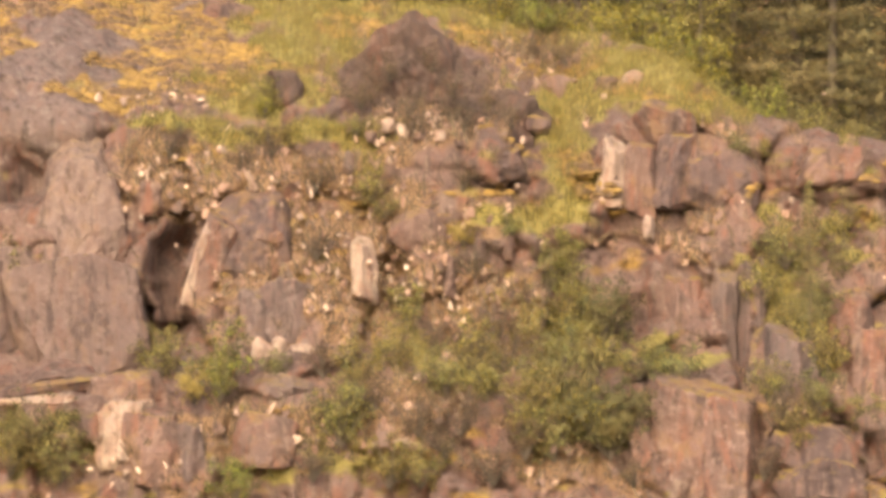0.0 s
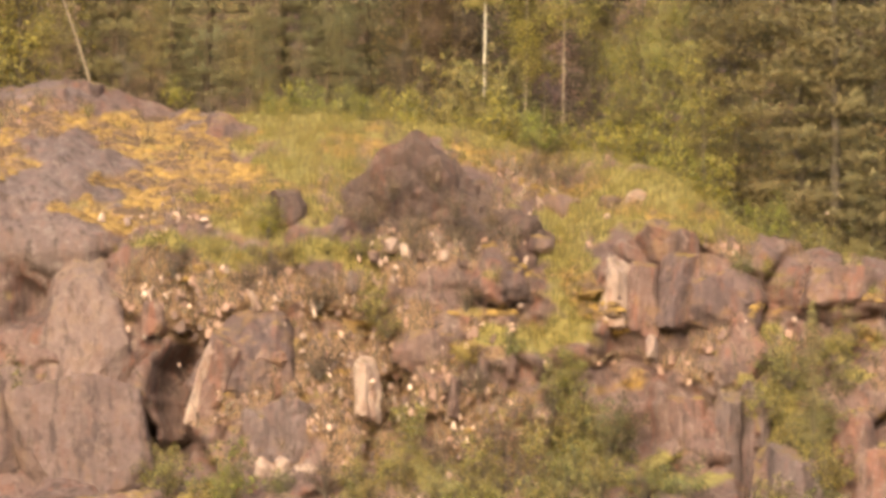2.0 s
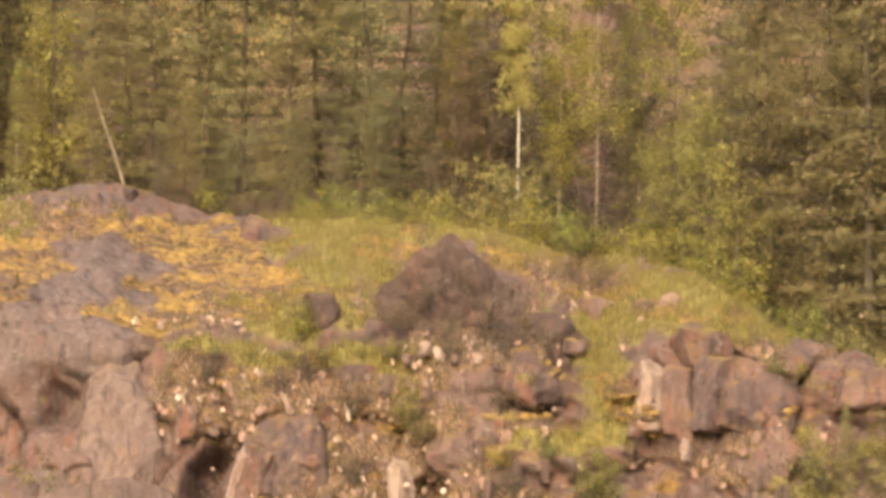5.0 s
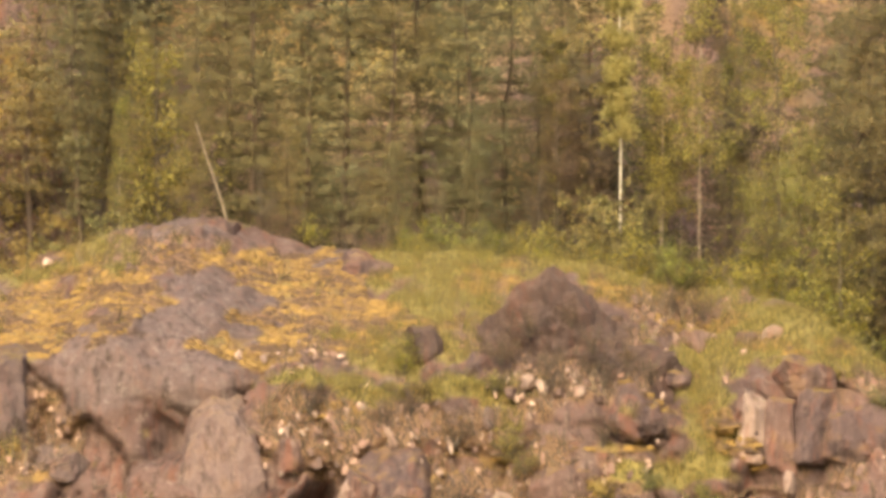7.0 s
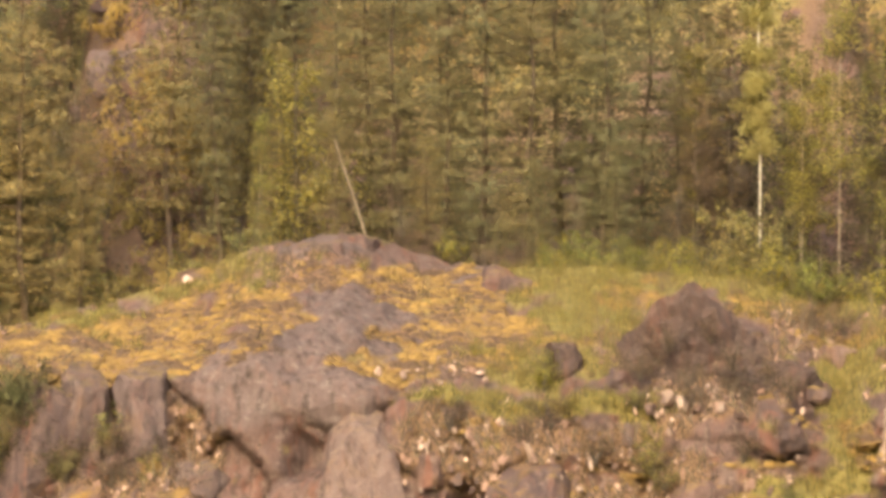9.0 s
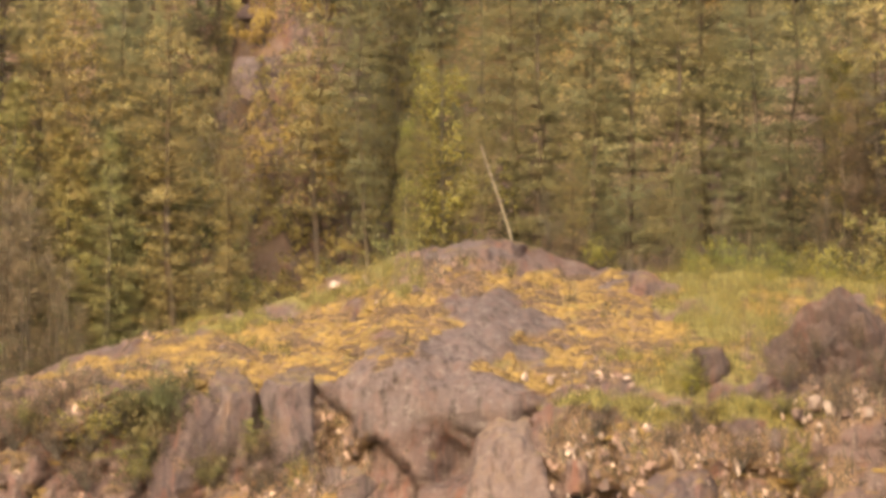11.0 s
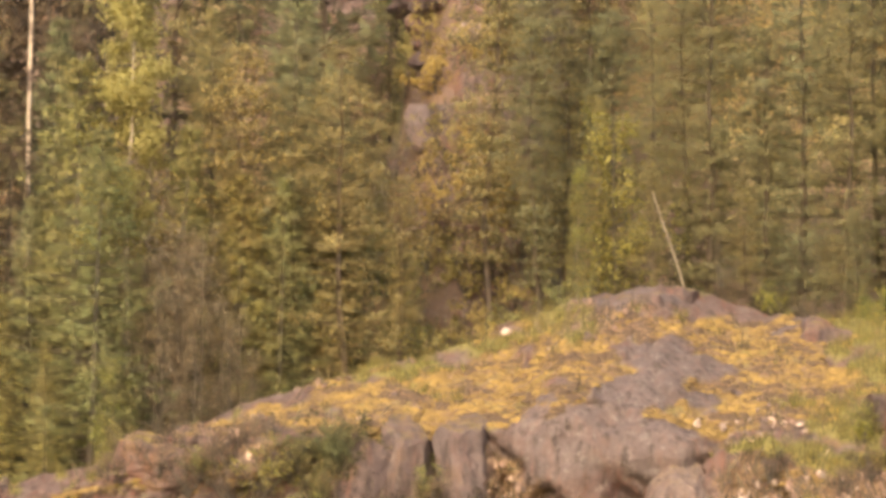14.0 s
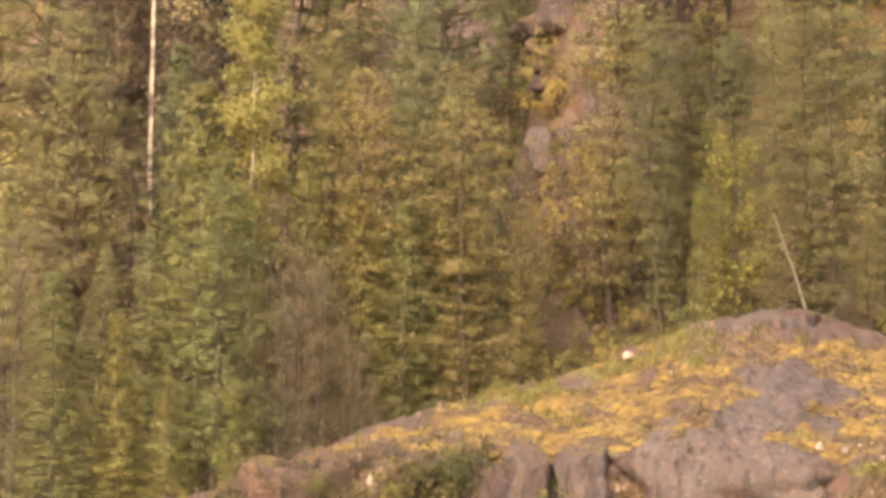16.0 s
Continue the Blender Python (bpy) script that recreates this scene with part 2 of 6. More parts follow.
# ---- mesh helpers ----
class Geo:
    """Vertices and four-cornered faces, gathered in arrays."""

    def __init__(self):
        self.v, self.f, self.n, self.normals = [], [], 0, None

    def add(self, v, f):
        v, f = np.asarray(v, float).reshape(-1, 3), np.asarray(f, int).reshape(-1, 4)
        self.v.append(v)
        self.f.append(f + self.n)
        self.n += len(v)

    def quads(self, q):
        q = np.asarray(q)
        self.add(q.reshape(-1, 3), np.arange(len(q) * 4).reshape(-1, 4))

    def leafage(self, rng, c, out, length, width, flat=0.0, soft=0.5):
        """Leaves at the centres c, shaded as the rounded clumps that they make up: out points out of the clump."""
        q = leaves(rng, c, length, width, flat)
        out = out / (np.linalg.norm(out, axis=1)[:, None] + 1e-9)
        n = np.cross(q[:, 2] - q[:, 0], q[:, 3] - q[:, 1])
        n /= np.linalg.norm(n, axis=1)[:, None] + 1e-9
        turned = (n * out).sum(1) < 0
        q[turned] = q[turned][:, ::-1]
        n[turned] *= -1
        n = soft * out + (1 - soft) * n
        self.normals = np.repeat(n / np.linalg.norm(n, axis=1)[:, None], 4, 0)
        self.quads(q)

    def tube(self, pts, radii, sides=6):
        pts = np.asarray(pts, float)
        a = np.linspace(0, 2 * np.pi, sides, endpoint=False)
        d = np.gradient(pts, axis=0)
        d /= np.linalg.norm(d, axis=1)[:, None] + 1e-9
        ref = np.where(np.abs(d[:, 2:3]) > 0.8, [[1.0, 0, 0]], [[0, 0, 1.0]])
        u = np.cross(d, ref)
        u /= np.linalg.norm(u, axis=1)[:, None] + 1e-9
        w = np.cross(d, u)
        ring = pts[:, None] + (u[:, None] * np.cos(a)[None, :, None] + w[:, None] * np.sin(a)[None, :, None]) * np.asarray(radii)[:, None, None]
        i, j = np.meshgrid(np.arange(len(pts) - 1), np.arange(sides), indexing="ij")
        k = (j + 1) % sides
        f = np.stack([i * sides + j, i * sides + k, (i + 1) * sides + k, (i + 1) * sides + j], -1)
        self.add(ring, f)

    def mesh(self, name, smooth=False):
        v, f = np.concatenate(self.v), np.concatenate(self.f)
        me = bpy.data.meshes.new(name)
        me.vertices.add(len(v))
        me.vertices.foreach_set("co", v.ravel())
        me.loops.add(f.size)
        me.loops.foreach_set("vertex_index", f.ravel().astype(np.int32))
        me.polygons.add(len(f))
        me.polygons.foreach_set("loop_start", np.arange(0, f.size, 4, dtype=np.int32))
        me.polygons.foreach_set("use_smooth", np.full(len(f), smooth or self.normals is not None))
        me.update(calc_edges=True)
        if self.normals is not None:
            me.normals_split_custom_set_from_vertices(self.normals.tolist())
        return me


def part(name, geo, material, parent, label="", smooth=False, kind=""):
    me = geo.mesh(name, smooth) if isinstance(geo, Geo) else geo
    me.materials.append(material)
    ob = new(name, me)
    ob.parent = parent
    return tagged(ob, label, kind=kind)


def leaves(rng, c, length, width, flat=0.0):
    """Leaf quads at the centres c, turned at random; flat lays them level."""
    n = len(c)
    a = rng.normal(size=(n, 3))
    a[:, 2] *= 1 - flat
    a /= np.linalg.norm(a, axis=1)[:, None]
    b = rng.normal(size=(n, 3))
    b[:, 2] *= 1 - flat
    b -= a * (a * b).sum(1)[:, None]
    b /= np.linalg.norm(b, axis=1)[:, None]
    s = rng.uniform(0.6, 1.3, (n, 1))
    a, b = a * length * s / 2, b * width * s / 2
    return np.stack([c - a, c + b * 0.9 - a * 0.1, c + a, c - b * 0.9 + a * 0.2], 1)


# ---- the lie of the land ----
CREST = [(-260, 8), (-60, 9), (-40, 11), (-36.34, 14.67), (-32.14, 15.08), (-27.02, 16.14), (-24.71, 17.70), (-21.29, 18.98), (-17.66, 20.34), (-15.69, 21.31), (-13.54, 22.00), (-11.57, 22.19), (-8.72, 21.67), (-6.69, 21.23), (-2.25, 21.02), (1.19, 20.58), (4.20, 19.72), (6.58, 18.62), (9.02, 16.63), (12.61, 15.75), (20, 14.5), (40, 12), (260, 8)]
CLIFF_TOP = [(-260, 6), (-60, 7), (-31.66, 14.41), (-22.52, 16.40), (-20.53, 16.62), (-15.94, 16.60), (-14.32, 17.84), (-12.05, 17.25), (-9.61, 16.11), (-6.28, 15.84), (-2.96, 15.99), (-0.40, 15.71), (1.92, 15.37), (3.57, 14.16), (4.58, 15.88), (6.96, 16.67), (10.22, 15.37), (20, 13.5), (40, 11), (260, 7)]


def soft_step(x):
    x = np.clip(x, 0, 1)
    return x * x * (3 - 2 * x)


def crest(x):
    return np.interp(x, [p[0] for p in CREST], [p[1] for p in CREST])


def cliff_top(x):
    return np.minimum(np.interp(x, [p[0] for p in CLIFF_TOP], [p[1] for p in CLIFF_TOP]), crest(x) - 0.2)


def depth(x, z):
    """How far back the face of the hill lies at the height z: a lower cliff, a bench, an upper cliff and the mossy slope."""
    y = 115.5 + 0.32 * z + 2.2 * soft_step((z - 7.4) / 2.2)
    return y + 1.35 * np.maximum(0, z - cliff_top(x))


def plateau(x, y):
    """The forest floor behind the crest, the wooded slope that rises behind it, and a rocky bluff in a gap of the wood."""
    back = np.maximum(0, y - depth(x, crest(x)))
    rise = 62 * soft_step((y - 137) / 80)
    bluff = np.exp(-((x / np.maximum(y, 1) + 0.1375) / 0.0185) ** 4) * (1 - soft_step((y - 166) / 24))
    rise = rise + bluff * (6.5 * soft_step((y - 139.5) / 4) + 7.5 * soft_step((y - 144.5) / 6))
    return crest(x) - 1.0 * (1 - np.exp(-back / 4)) + rise


def hashed(i, j, k):
    """A random number in 0..1 for each cell."""
    h = np.sin(i * 127.1 + j * 311.7 + k * 74.7) * 43758.5453
    return h - np.floor(h)


def value_noise(x, z, k):
    i, j = np.floor(x), np.floor(z)
    u, w = soft_step(x - i), soft_step(z - j)
    a, b = hashed(i, j, k), hashed(i + 1, j, k)
    c, d = hashed(i, j + 1, k), hashed(i + 1, j + 1, k)
    return (a * (1 - u) + b * u) * (1 - w) + (c * (1 - u) + d * u) * w - 0.5


def fbm(x, z, k, octaves=4):
    return sum(value_noise(x * 2 ** o, z * 2 ** o, k + 7 * o) * 0.5 ** o for o in range(octaves))


def facets(x, z, size, tall, k, tilt):
    """Jointed rock: cells with faces of their own tilt and step, and cracks between them."""
    px, pz = x / size, z / (size * tall)
    ci, cj = np.floor(px), np.floor(pz)
    d1, d2 = np.full(x.shape, 9.0), np.full(x.shape, 9.0)
    out = np.zeros(x.shape)
    for a in (-1, 0, 1):
        for b in (-1, 0, 1):
            i, j = ci + a, cj + b
            sx, sz = i + hashed(i, j, k), j + hashed(i, j, k + 3)
            dx, dz = px - sx, pz - sz
            d = np.hypot(dx, dz)
            val = hashed(i, j, k + 5) - 0.5 + tilt * ((hashed(i, j, k + 8) - 0.5) * dx * 2 + (hashed(i, j, k + 11) - 0.3) * dz)
            near = d < d1
            d2 = np.where(near, d1, np.minimum(d2, d))
            out = np.where(near, val, out)
            d1 = np.where(near, d, d1)
    return out * size, np.clip(1 - (d2 - d1) * 6, 0, 1)


# ---- ground cover: where moss, grass and litter lie on the hill (x, height, half width, half height, amount) ----
PATCHES = {"moss": [], "grass": [], "litter": [], "bare": [], "grey": []}


def patch(kind, x, z, w, h, amount=1.0):
    PATCHES[kind].append((x, z, w, h, amount))


CLEFTS = []


def cleft(x, z, w, h, deep):
    """A gully or recess in the cliff: half width, half height and how far it goes in."""
    CLEFTS.append((x, z, w, h, deep))


cleft(-7.75, 11.3, 0.6, 1.7, 2.4)
cleft(-12.3, 14.4, 0.5, 0.5, 0.9)
cleft(-7.19, 12.60, 0.6, 0.7, 1.4)
cleft(-1.45, 11.58, 0.4, 1.1, 1.6)
cleft(5.17, 12.26, 0.8, 1.1, 1.0)
cleft(8.61, 9.58, 0.22, 1.9, 1.3)
cleft(-8.60, 10.08, 0.2, 1.3, 1.2)
cleft(5.17, 6.68, 0.5, 0.4, 1.6)
cleft(5.63, 10.24, 0.6, 0.9, 1.2)
cleft(10.35, 6.68, 1.2, 0.35, 1.4)
cleft(2.62, 16.04, 0.5, 0.4, 1.2)
cleft(-18.27, 15.44, 0.35, 1.2, 1.4)
cleft(-19.59, 15.10, 0.25, 0.8, 1.0)
cleft(-15.87, 14.56, 0.35, 0.7, 0.9)
cleft(12.06, 6.20, 0.4, 0.5, 1.2)
cleft(-10.38, 7.90, 2.2, 0.2, 1.2)
cleft(8.62, 6.84, 0.25, 1.2, 1.2)


def bulge(x, z, w, h, out):
    """A swell of bare rock that stands out of the face."""
    CLEFTS.append((x, z, w, h, -out))
    patch("bare", x, z, w * 0.95, h * 0.95, 1.0)
    patch("grey", x, z, w * 1.05, h * 1.05, 1.0)


bulge(-14.12, 16.29, 1.5, 1.6, 0.7)
bulge(-11.43, 16.10, 1.8, 0.9, 0.55)
bulge(-11.26, 18.84, 1.5, 0.68, 0.42)
bulge(-12.50, 21.52, 1.7, 0.42, 0.45)
bulge(-10.16, 19.18, 0.45, 0.6, 0.35)
bulge(-7.55, 20.54, 0.9, 0.5, 0.35)


cleft(-9.95, 18.95, 0.22, 0.35, 0.5)
CLEFTS += [(-0.4, 14.95, 1.9, 0.9, -0.45), (-0.2, 13.6, 1.5, 0.7, -0.4), (-5.0, 14.6, 2.5, 0.8, -0.3)]


def relief(x, z):
    """How far the rock stands out (-) or back (+) of the plain face."""
    wx, wz = x + 0.5 * fbm(x * 0.9, z * 0.9, 2), z + 0.5 * fbm(x * 0.9, z * 0.9, 5)
    big, crack = facets(wx, wz, 2.3, 1.25, 1, 0.9)
    mid, crack2 = facets(wx, wz, 0.85, 1.5, 21, 0.8)
    small, crack3 = facets(wx, wz, 0.33, 1.3, 41, 0.8)
    rough = np.clip(0.6 + 1.6 * fbm(x * 0.35, z * 0.35, 33), 0.1, 1.2)
    hollow = sum(deep * np.exp(-(((wx - cx) / w) ** 2 + ((wz - cz) / h) ** 2) ** 2) for cx, cz, w, h, deep in CLEFTS)
    calm = np.clip(sum(np.exp(-(((wx - cx) / w) ** 2 + ((wz - cz) / h) ** 2) ** 2) for cx, cz, w, h, deep in CLEFTS if deep < 0), 0, 1)
    big, crack, rough = big * (1 - 0.5 * calm), crack * (1 - 0.7 * calm), rough * (1 - 0.75 * calm)
    return hollow + 0.42 * big + 0.35 * crack + (0.5 * mid + 0.14 * crack2 + 0.45 * small + 0.05 * crack3) * rough


patch("litter", 2.91, 18.92, 1.6, 0.6, 1.3)
patch("moss", 3.75, 18.29, 1.3, 0.4, 1.1)
patch("moss", 1.68, 19.66, 1.6, 0.4, 1.0)
patch("litter", -2.44, 17.52, 1.2, 1.1, 1.2)
patch("litter", 1.29, 17.19, 1.0, 1.0, 1.1)
patch("grass", -3.77, 17.09, 1.0, 0.5, 1.1)
patch("moss", -25.50, 16.79, 1.3, 0.35, 1.0)
patch("moss", -24.46, 16.99, 1.0, 0.35, 0.9)
patch("litter", -25.94, 16.00, 2.0, 0.7, 1.2)
patch("grass", -27.55, 15.88, 1.2, 0.6, 0.9)
patch("grass", -2.69, 18.21, 1.2, 0.5, 1.0)
patch("moss", -12.46, 20.22, 2.4, 0.35, 1.4)
patch("moss", -14.21, 19.66, 1.2, 0.6, 1.1)
patch("moss", -14.13, 18.32, 1.2, 0.4, 1.2)
patch("moss", -16.75, 20.89, 1.2, 0.4, 0.9)
patch("moss", -9.21, 21.23, 1.4, 0.5, 0.9)
patch("moss", -5.36, 17.97, 1.4, 0.4, 0.8)
patch("moss", -10.71, 17.25, 1.6, 0.3, 1.1)
patch("moss", -16.68, 18.18, 3.6, 1.3)
patch("moss", -18.29, 17.75, 2.6, 1.0)
patch("moss", -19.55, 17.32, 1.8, 0.7)
patch("moss", -15.41, 18.96, 2.0, 0.9)
patch("moss", -22.74, 17.32, 1.3, 0.6)
patch("moss", -13.80, 20.14, 2.0, 0.5)
patch("moss", -12.46, 20.22, 1.4, 0.45)
patch("moss", -8.62, 19.14, 2.0, 1.2, 1.3)
patch("moss", -9.48, 17.79, 1.2, 0.7)
patch("moss", -8.40, 18.70, 2.2, 1.6, 0.9)
patch("moss", -8.70, 20.50, 1.8, 0.5, 0.8)
patch("moss", -7.60, 17.45, 1.4, 0.5, 0.7)
patch("moss", -7.50, 18.25, 1.6, 0.8)
patch("moss", -10.71, 17.25, 1.2, 0.3, 0.8)
patch("moss", -7.07, 19.15, 1.2, 0.6, 0.7)
patch("moss", -3.27, 19.79, 1.0, 0.35, 0.8)
patch("moss", -1.35, 19.93, 0.8, 0.3, 0.9)
patch("moss", -7.17, 14.99, 0.6, 0.9, 0.8)
patch("moss", -3.68, 13.44, 1.2, 0.7, 0.8)
patch("moss", 0.59, 12.68, 0.9, 0.35)
patch("moss", 3.89, 14.64, 0.7, 1.3, 0.9)
patch("moss", 4.54, 13.62, 0.5, 0.4, 0.9)
patch("moss", 2.53, 18.41, 0.9, 0.3, 0.9)
patch("moss", 2.38, 19.29, 0.8, 0.3, 0.8)
patch("moss", -4.18, 17.14, 0.5, 0.4, 0.9)
patch("moss", -6.92, 11.58, 0.3, 0.8, 0.7)
patch("moss", -0.54, 6.36, 1.6, 0.4, 0.6)
patch("moss", -21.31, 18.01, 1.0, 0.5)
patch("grass", -4.50, 19.13, 2.2, 1.3, 1.5)
patch("grass", -4.92, 21.00, 3.0, 0.5, 0.8)
patch("grass", -5.89, 17.38, 1.2, 0.9)
patch("grass", -1.36, 20.75, 4.5, 0.6, 1.5)
patch("grass", 3.05, 19.85, 3.0, 0.8, 1.1)
patch("grass", -6.04, 15.93, 3.0, 0.36, 1.6)
patch("grass", -3.38, 15.95, 1.6, 0.34, 1.4)
patch("grass", -2.72, 15.85, 1.2, 0.3)
patch("grass", 3.68, 16.78, 1.5, 0.8, 1.3)
patch("grass", 3.59, 14.72, 1.0, 1.6, 1.2)
patch("grass", 5.01, 17.51, 2.0, 1.0, 0.9)
patch("grass", 6.4, 18.0, 1.8, 0.9, 1.5)
patch("moss", 5.6, 17.2, 1.2, 0.4, 0.9)
patch("grass", 7.78, 16.80, 1.5, 0.9)
patch("grass", 1.90, 13.10, 1.8, 0.5)
patch("grass", -0.39, 8.88, 2.0, 0.7, 0.8)
patch("grass", -2.58, 6.36, 1.4, 0.7, 0.7)
patch("grass", 3.50, 9.23, 1.6, 1.6, 0.75)
patch("grass", 6.72, 9.06, 1.6, 0.5)
patch("grass", 9.73, 11.58, 1.2, 2.6, 0.8)
patch("grass", -10.77, 6.20, 1.6, 0.8, 0.6)
patch("grass", -5.25, 5.57, 1.4, 0.5, 0.6)
patch("grass", 11.73, 12.60, 1.2, 0.5, 0.6)
patch("grass", -19.86, 19.09, 2.6, 0.5, 0.8)
patch("grass", -20.85, 16.33, 0.9, 0.6)
patch("grass", -21.03, 15.90, 0.8, 0.8)
patch("litter", -16.16, 13.71, 1.4, 0.8, 1.0)
patch("litter", -7.48, 14.30, 2.4, 1.2, 1.2)
patch("litter", -2.20, 12.60, 3.0, 1.8, 0.9)
patch("litter", -4.63, 10.91, 2.5, 1.5, 0.8)
patch("litter", -5.27, 6.84, 3.5, 1.0, 0.8)
patch("litter", 7.64, 12.93, 2.5, 2.0, 0.55)
patch("litter", -4.36, 14.64, 2.6, 0.8, 0.9)
patch("litter", 1.07, 10.24, 2.4, 1.6, 0.9)
patch("litter", -2.99, 10.24, 1.4, 1.0, 0.8)
patch("litter", -0.23, 16.51, 2.2, 1.6, 0.9)
patch("litter", 3.11, 19.41, 1.3, 0.5)
patch("litter", -1.33, 7.16, 3.0, 1.2, 0.8)
patch("litter", -7.62, 6.20, 2.6, 1.2, 0.6)
patch("litter", 3.40, 5.73, 2.5, 0.8, 0.7)
patch("litter", 7.72, 15.85, 1.6, 0.5, 0.6)
patch("litter", 9.77, 7.82, 2.0, 1.4, 0.5)
patch("litter", -25.27, 16.18, 3.0, 1.0, 0.9)
patch("litter", -15.57, 15.08, 1.2, 1.0, 0.7)
patch("bare", -12.2, 17.9, 1.3, 0.6, 0.7)
patch("grey", -12.2, 17.9, 1.4, 0.7, 1.0)
patch("bare", -9.9, 18.6, 1.2, 1.0, 0.9)
patch("grey", -9.9, 18.6, 1.3, 1.1, 1.0)
patch("bare", -11.6, 21.4, 1.2, 0.4, 0.7)
patch("litter", -13.6, 21.0, 1.6, 0.5, 1.1)
patch("grass", -14.8, 20.8, 1.4, 0.5, 1.0)
patch("grass", -17.4, 20.2, 1.4, 0.5, 1.1)
patch("moss", -9.6, 20.7, 1.3, 0.5, 1.0)
patch("bare", -10.95, 18.99, 1.4, 0.55, 1.1)
patch("bare", -12.50, 21.52, 1.6, 0.3, 1.0)
patch("bare", -12.00, 16.02, 2.6, 1.3, 1.0)
patch("bare", -10.58, 13.27, 1.8, 2.0, 0.9)
patch("bare", -10.77, 9.58, 2.4, 1.6, 0.9)
patch("bare", 6.37, 14.81, 1.8, 1.6, 0.5)
patch("bare", 7.18, 6.36, 1.7, 1.8, 0.8)
patch("bare", -4.95, 10.41, 0.8, 0.8, 0.8)
patch("bare", 7.10, 10.58, 1.4, 1.4, 0.6)


def cover(x, z):
    """Moss, grass and litter, 0..1, at places on the face."""
    wx, wz = x + 1.0 * fbm(x * 0.8, z * 0.8, 61), z + 1.0 * fbm(x * 0.8, z * 0.8, 67)
    res = []
    grain = 1.25 * fbm(x * 0.9, z * 2.3, 71, 5)
    bare = sum(a * np.exp(-(((wx - px) / w) ** 2 + ((wz - pz) / h) ** 2) ** 2) for px, pz, w, h, a in PATCHES["bare"])
    for n, kind in enumerate(("moss", "grass", "litter")):
        s = sum(a * np.exp(-(((wx - px) / w) ** 2 + ((wz - pz) / h) ** 2) ** 2) for px, pz, w, h, a in PATCHES[kind])
        g = grain if n == 0 else fbm(x * 1.6, z * 2.0, 80 + 5 * n, 5)
        if kind == "litter":
            tone = sum(a * np.exp(-(((wx - px) / w) ** 2 + ((wz - pz) / h) ** 2) ** 2) for px, pz, w, h, a in PATCHES["grey"])
        res.append(np.clip((np.minimum(s, 1.2) + g * 1.1 - 0.38 - 0.75 * bare) * 4, 0, 1))
    return (*res, np.clip(tone * 1.5 + g * 0.3, 0, 1))


def hill():
    xs = np.concatenate([np.linspace(-260, -42, 30)[:-1], np.linspace(-42, 24, 520), np.linspace(24, 260, 30)[1:]])
    face = np.concatenate([np.linspace(-0.05, 0.16, 16)[:-1], np.linspace(0.16, 1, 215)])
    back = np.concatenate([np.linspace(0.3, 8, 16), np.linspace(8.8, 75, 60), np.linspace(79, 130, 12), np.linspace(150, 420, 10)])
    X = np.repeat(xs[None], len(face), 0)
    Z = face[:, None] * crest(X)
    Y = depth(X, Z)
    above = soft_step((Z - cliff_top(X) + 0.6) / 1.6)
    moss, grass, litter, grey = cover(X, Z)
    r = relief(X, Z) * (1 - 0.75 * np.maximum(moss, grass) * above)
    Y2 = Y + r * (1 - 0.72 * above)
    Z2 = Z - 0.25 * r * above + 0.25 * fbm(X * 0.5, Z * 0.5, 90) * above
    Xb = np.repeat(xs[None], len(back), 0)
    Yb = (Y2[-1] + back[:, None])
    blend = np.exp(-back[:, None] / 1.5)
    Zb = plateau(Xb, Yb) + (Z2[-1] - plateau(xs, Y2[-1])) * blend + 0.5 * fbm(Xb * 0.3, Yb * 0.2, 95, 2) * (1 - blend)
    Zb += 2.2 * fbm(Xb * 0.13, Yb * 0.09, 50, 2) * soft_step((Yb - 140) / 8)
    Zb += 1.6 * fbm(Xb * 0.55, Yb * 0.5, 55, 3) * soft_step((Yb - 138.5) / 3) * (Yb < 175)
    fall = soft_step((Yb - 300) / 200)
    Zb = Zb * (1 - fall) - 2 * fall
    V = np.stack([np.concatenate([X, Xb]), np.concatenate([Y2, Yb]), np.concatenate([Z2, Zb])], -1)
    away = soft_step((np.abs(V[..., 0]) - 110) / 145)
    V[..., 2] = V[..., 2] * (1 - away) - 1.5 * away
    n, w = V.shape[:2]
    i, j = np.meshgrid(np.arange(n - 1), np.arange(w - 1), indexing="ij")
    f = np.stack([i * w + j, i * w + j + 1, (i + 1) * w + j + 1, (i + 1) * w + j], -1)
    g = Geo()
    g.add(V, f)
    me = g.mesh("hill", True)
    far = fbm(Xb * 0.16, Yb * 0.13, 101, 2)
    far2 = fbm(Xb * 0.2, Yb * 0.15, 107, 2)
    on_slope = soft_step((Yb - 138) / 6)
    cov = np.zeros((n, w, 4))
    cov[: len(face), :, 3] = grey
    cov[: len(face), :, 0], cov[: len(face), :, 1], cov[: len(face), :, 2] = moss, grass, litter
    cov[len(face):, :, 0] = np.clip((far - 0.04) * 4, 0, 1) * on_slope
    cov[len(face):, :, 1] = np.clip((far2 - 0.25) * 5, 0, 1) * on_slope + (1 - on_slope) * 0.3
    cov[len(face):, :, 2] = np.clip((far2 + 0.1) * 3, 0, 1)
    layer = me.color_attributes.new("cover", "FLOAT_COLOR", "POINT")
    layer.data.foreach_set("color", cov.ravel())
    me.materials.append(HILL)
    return tagged(new("hill", me), "rocky pink granite hillside with yellow moss and grassy ledges", "hillside", kind="structure")


hill()


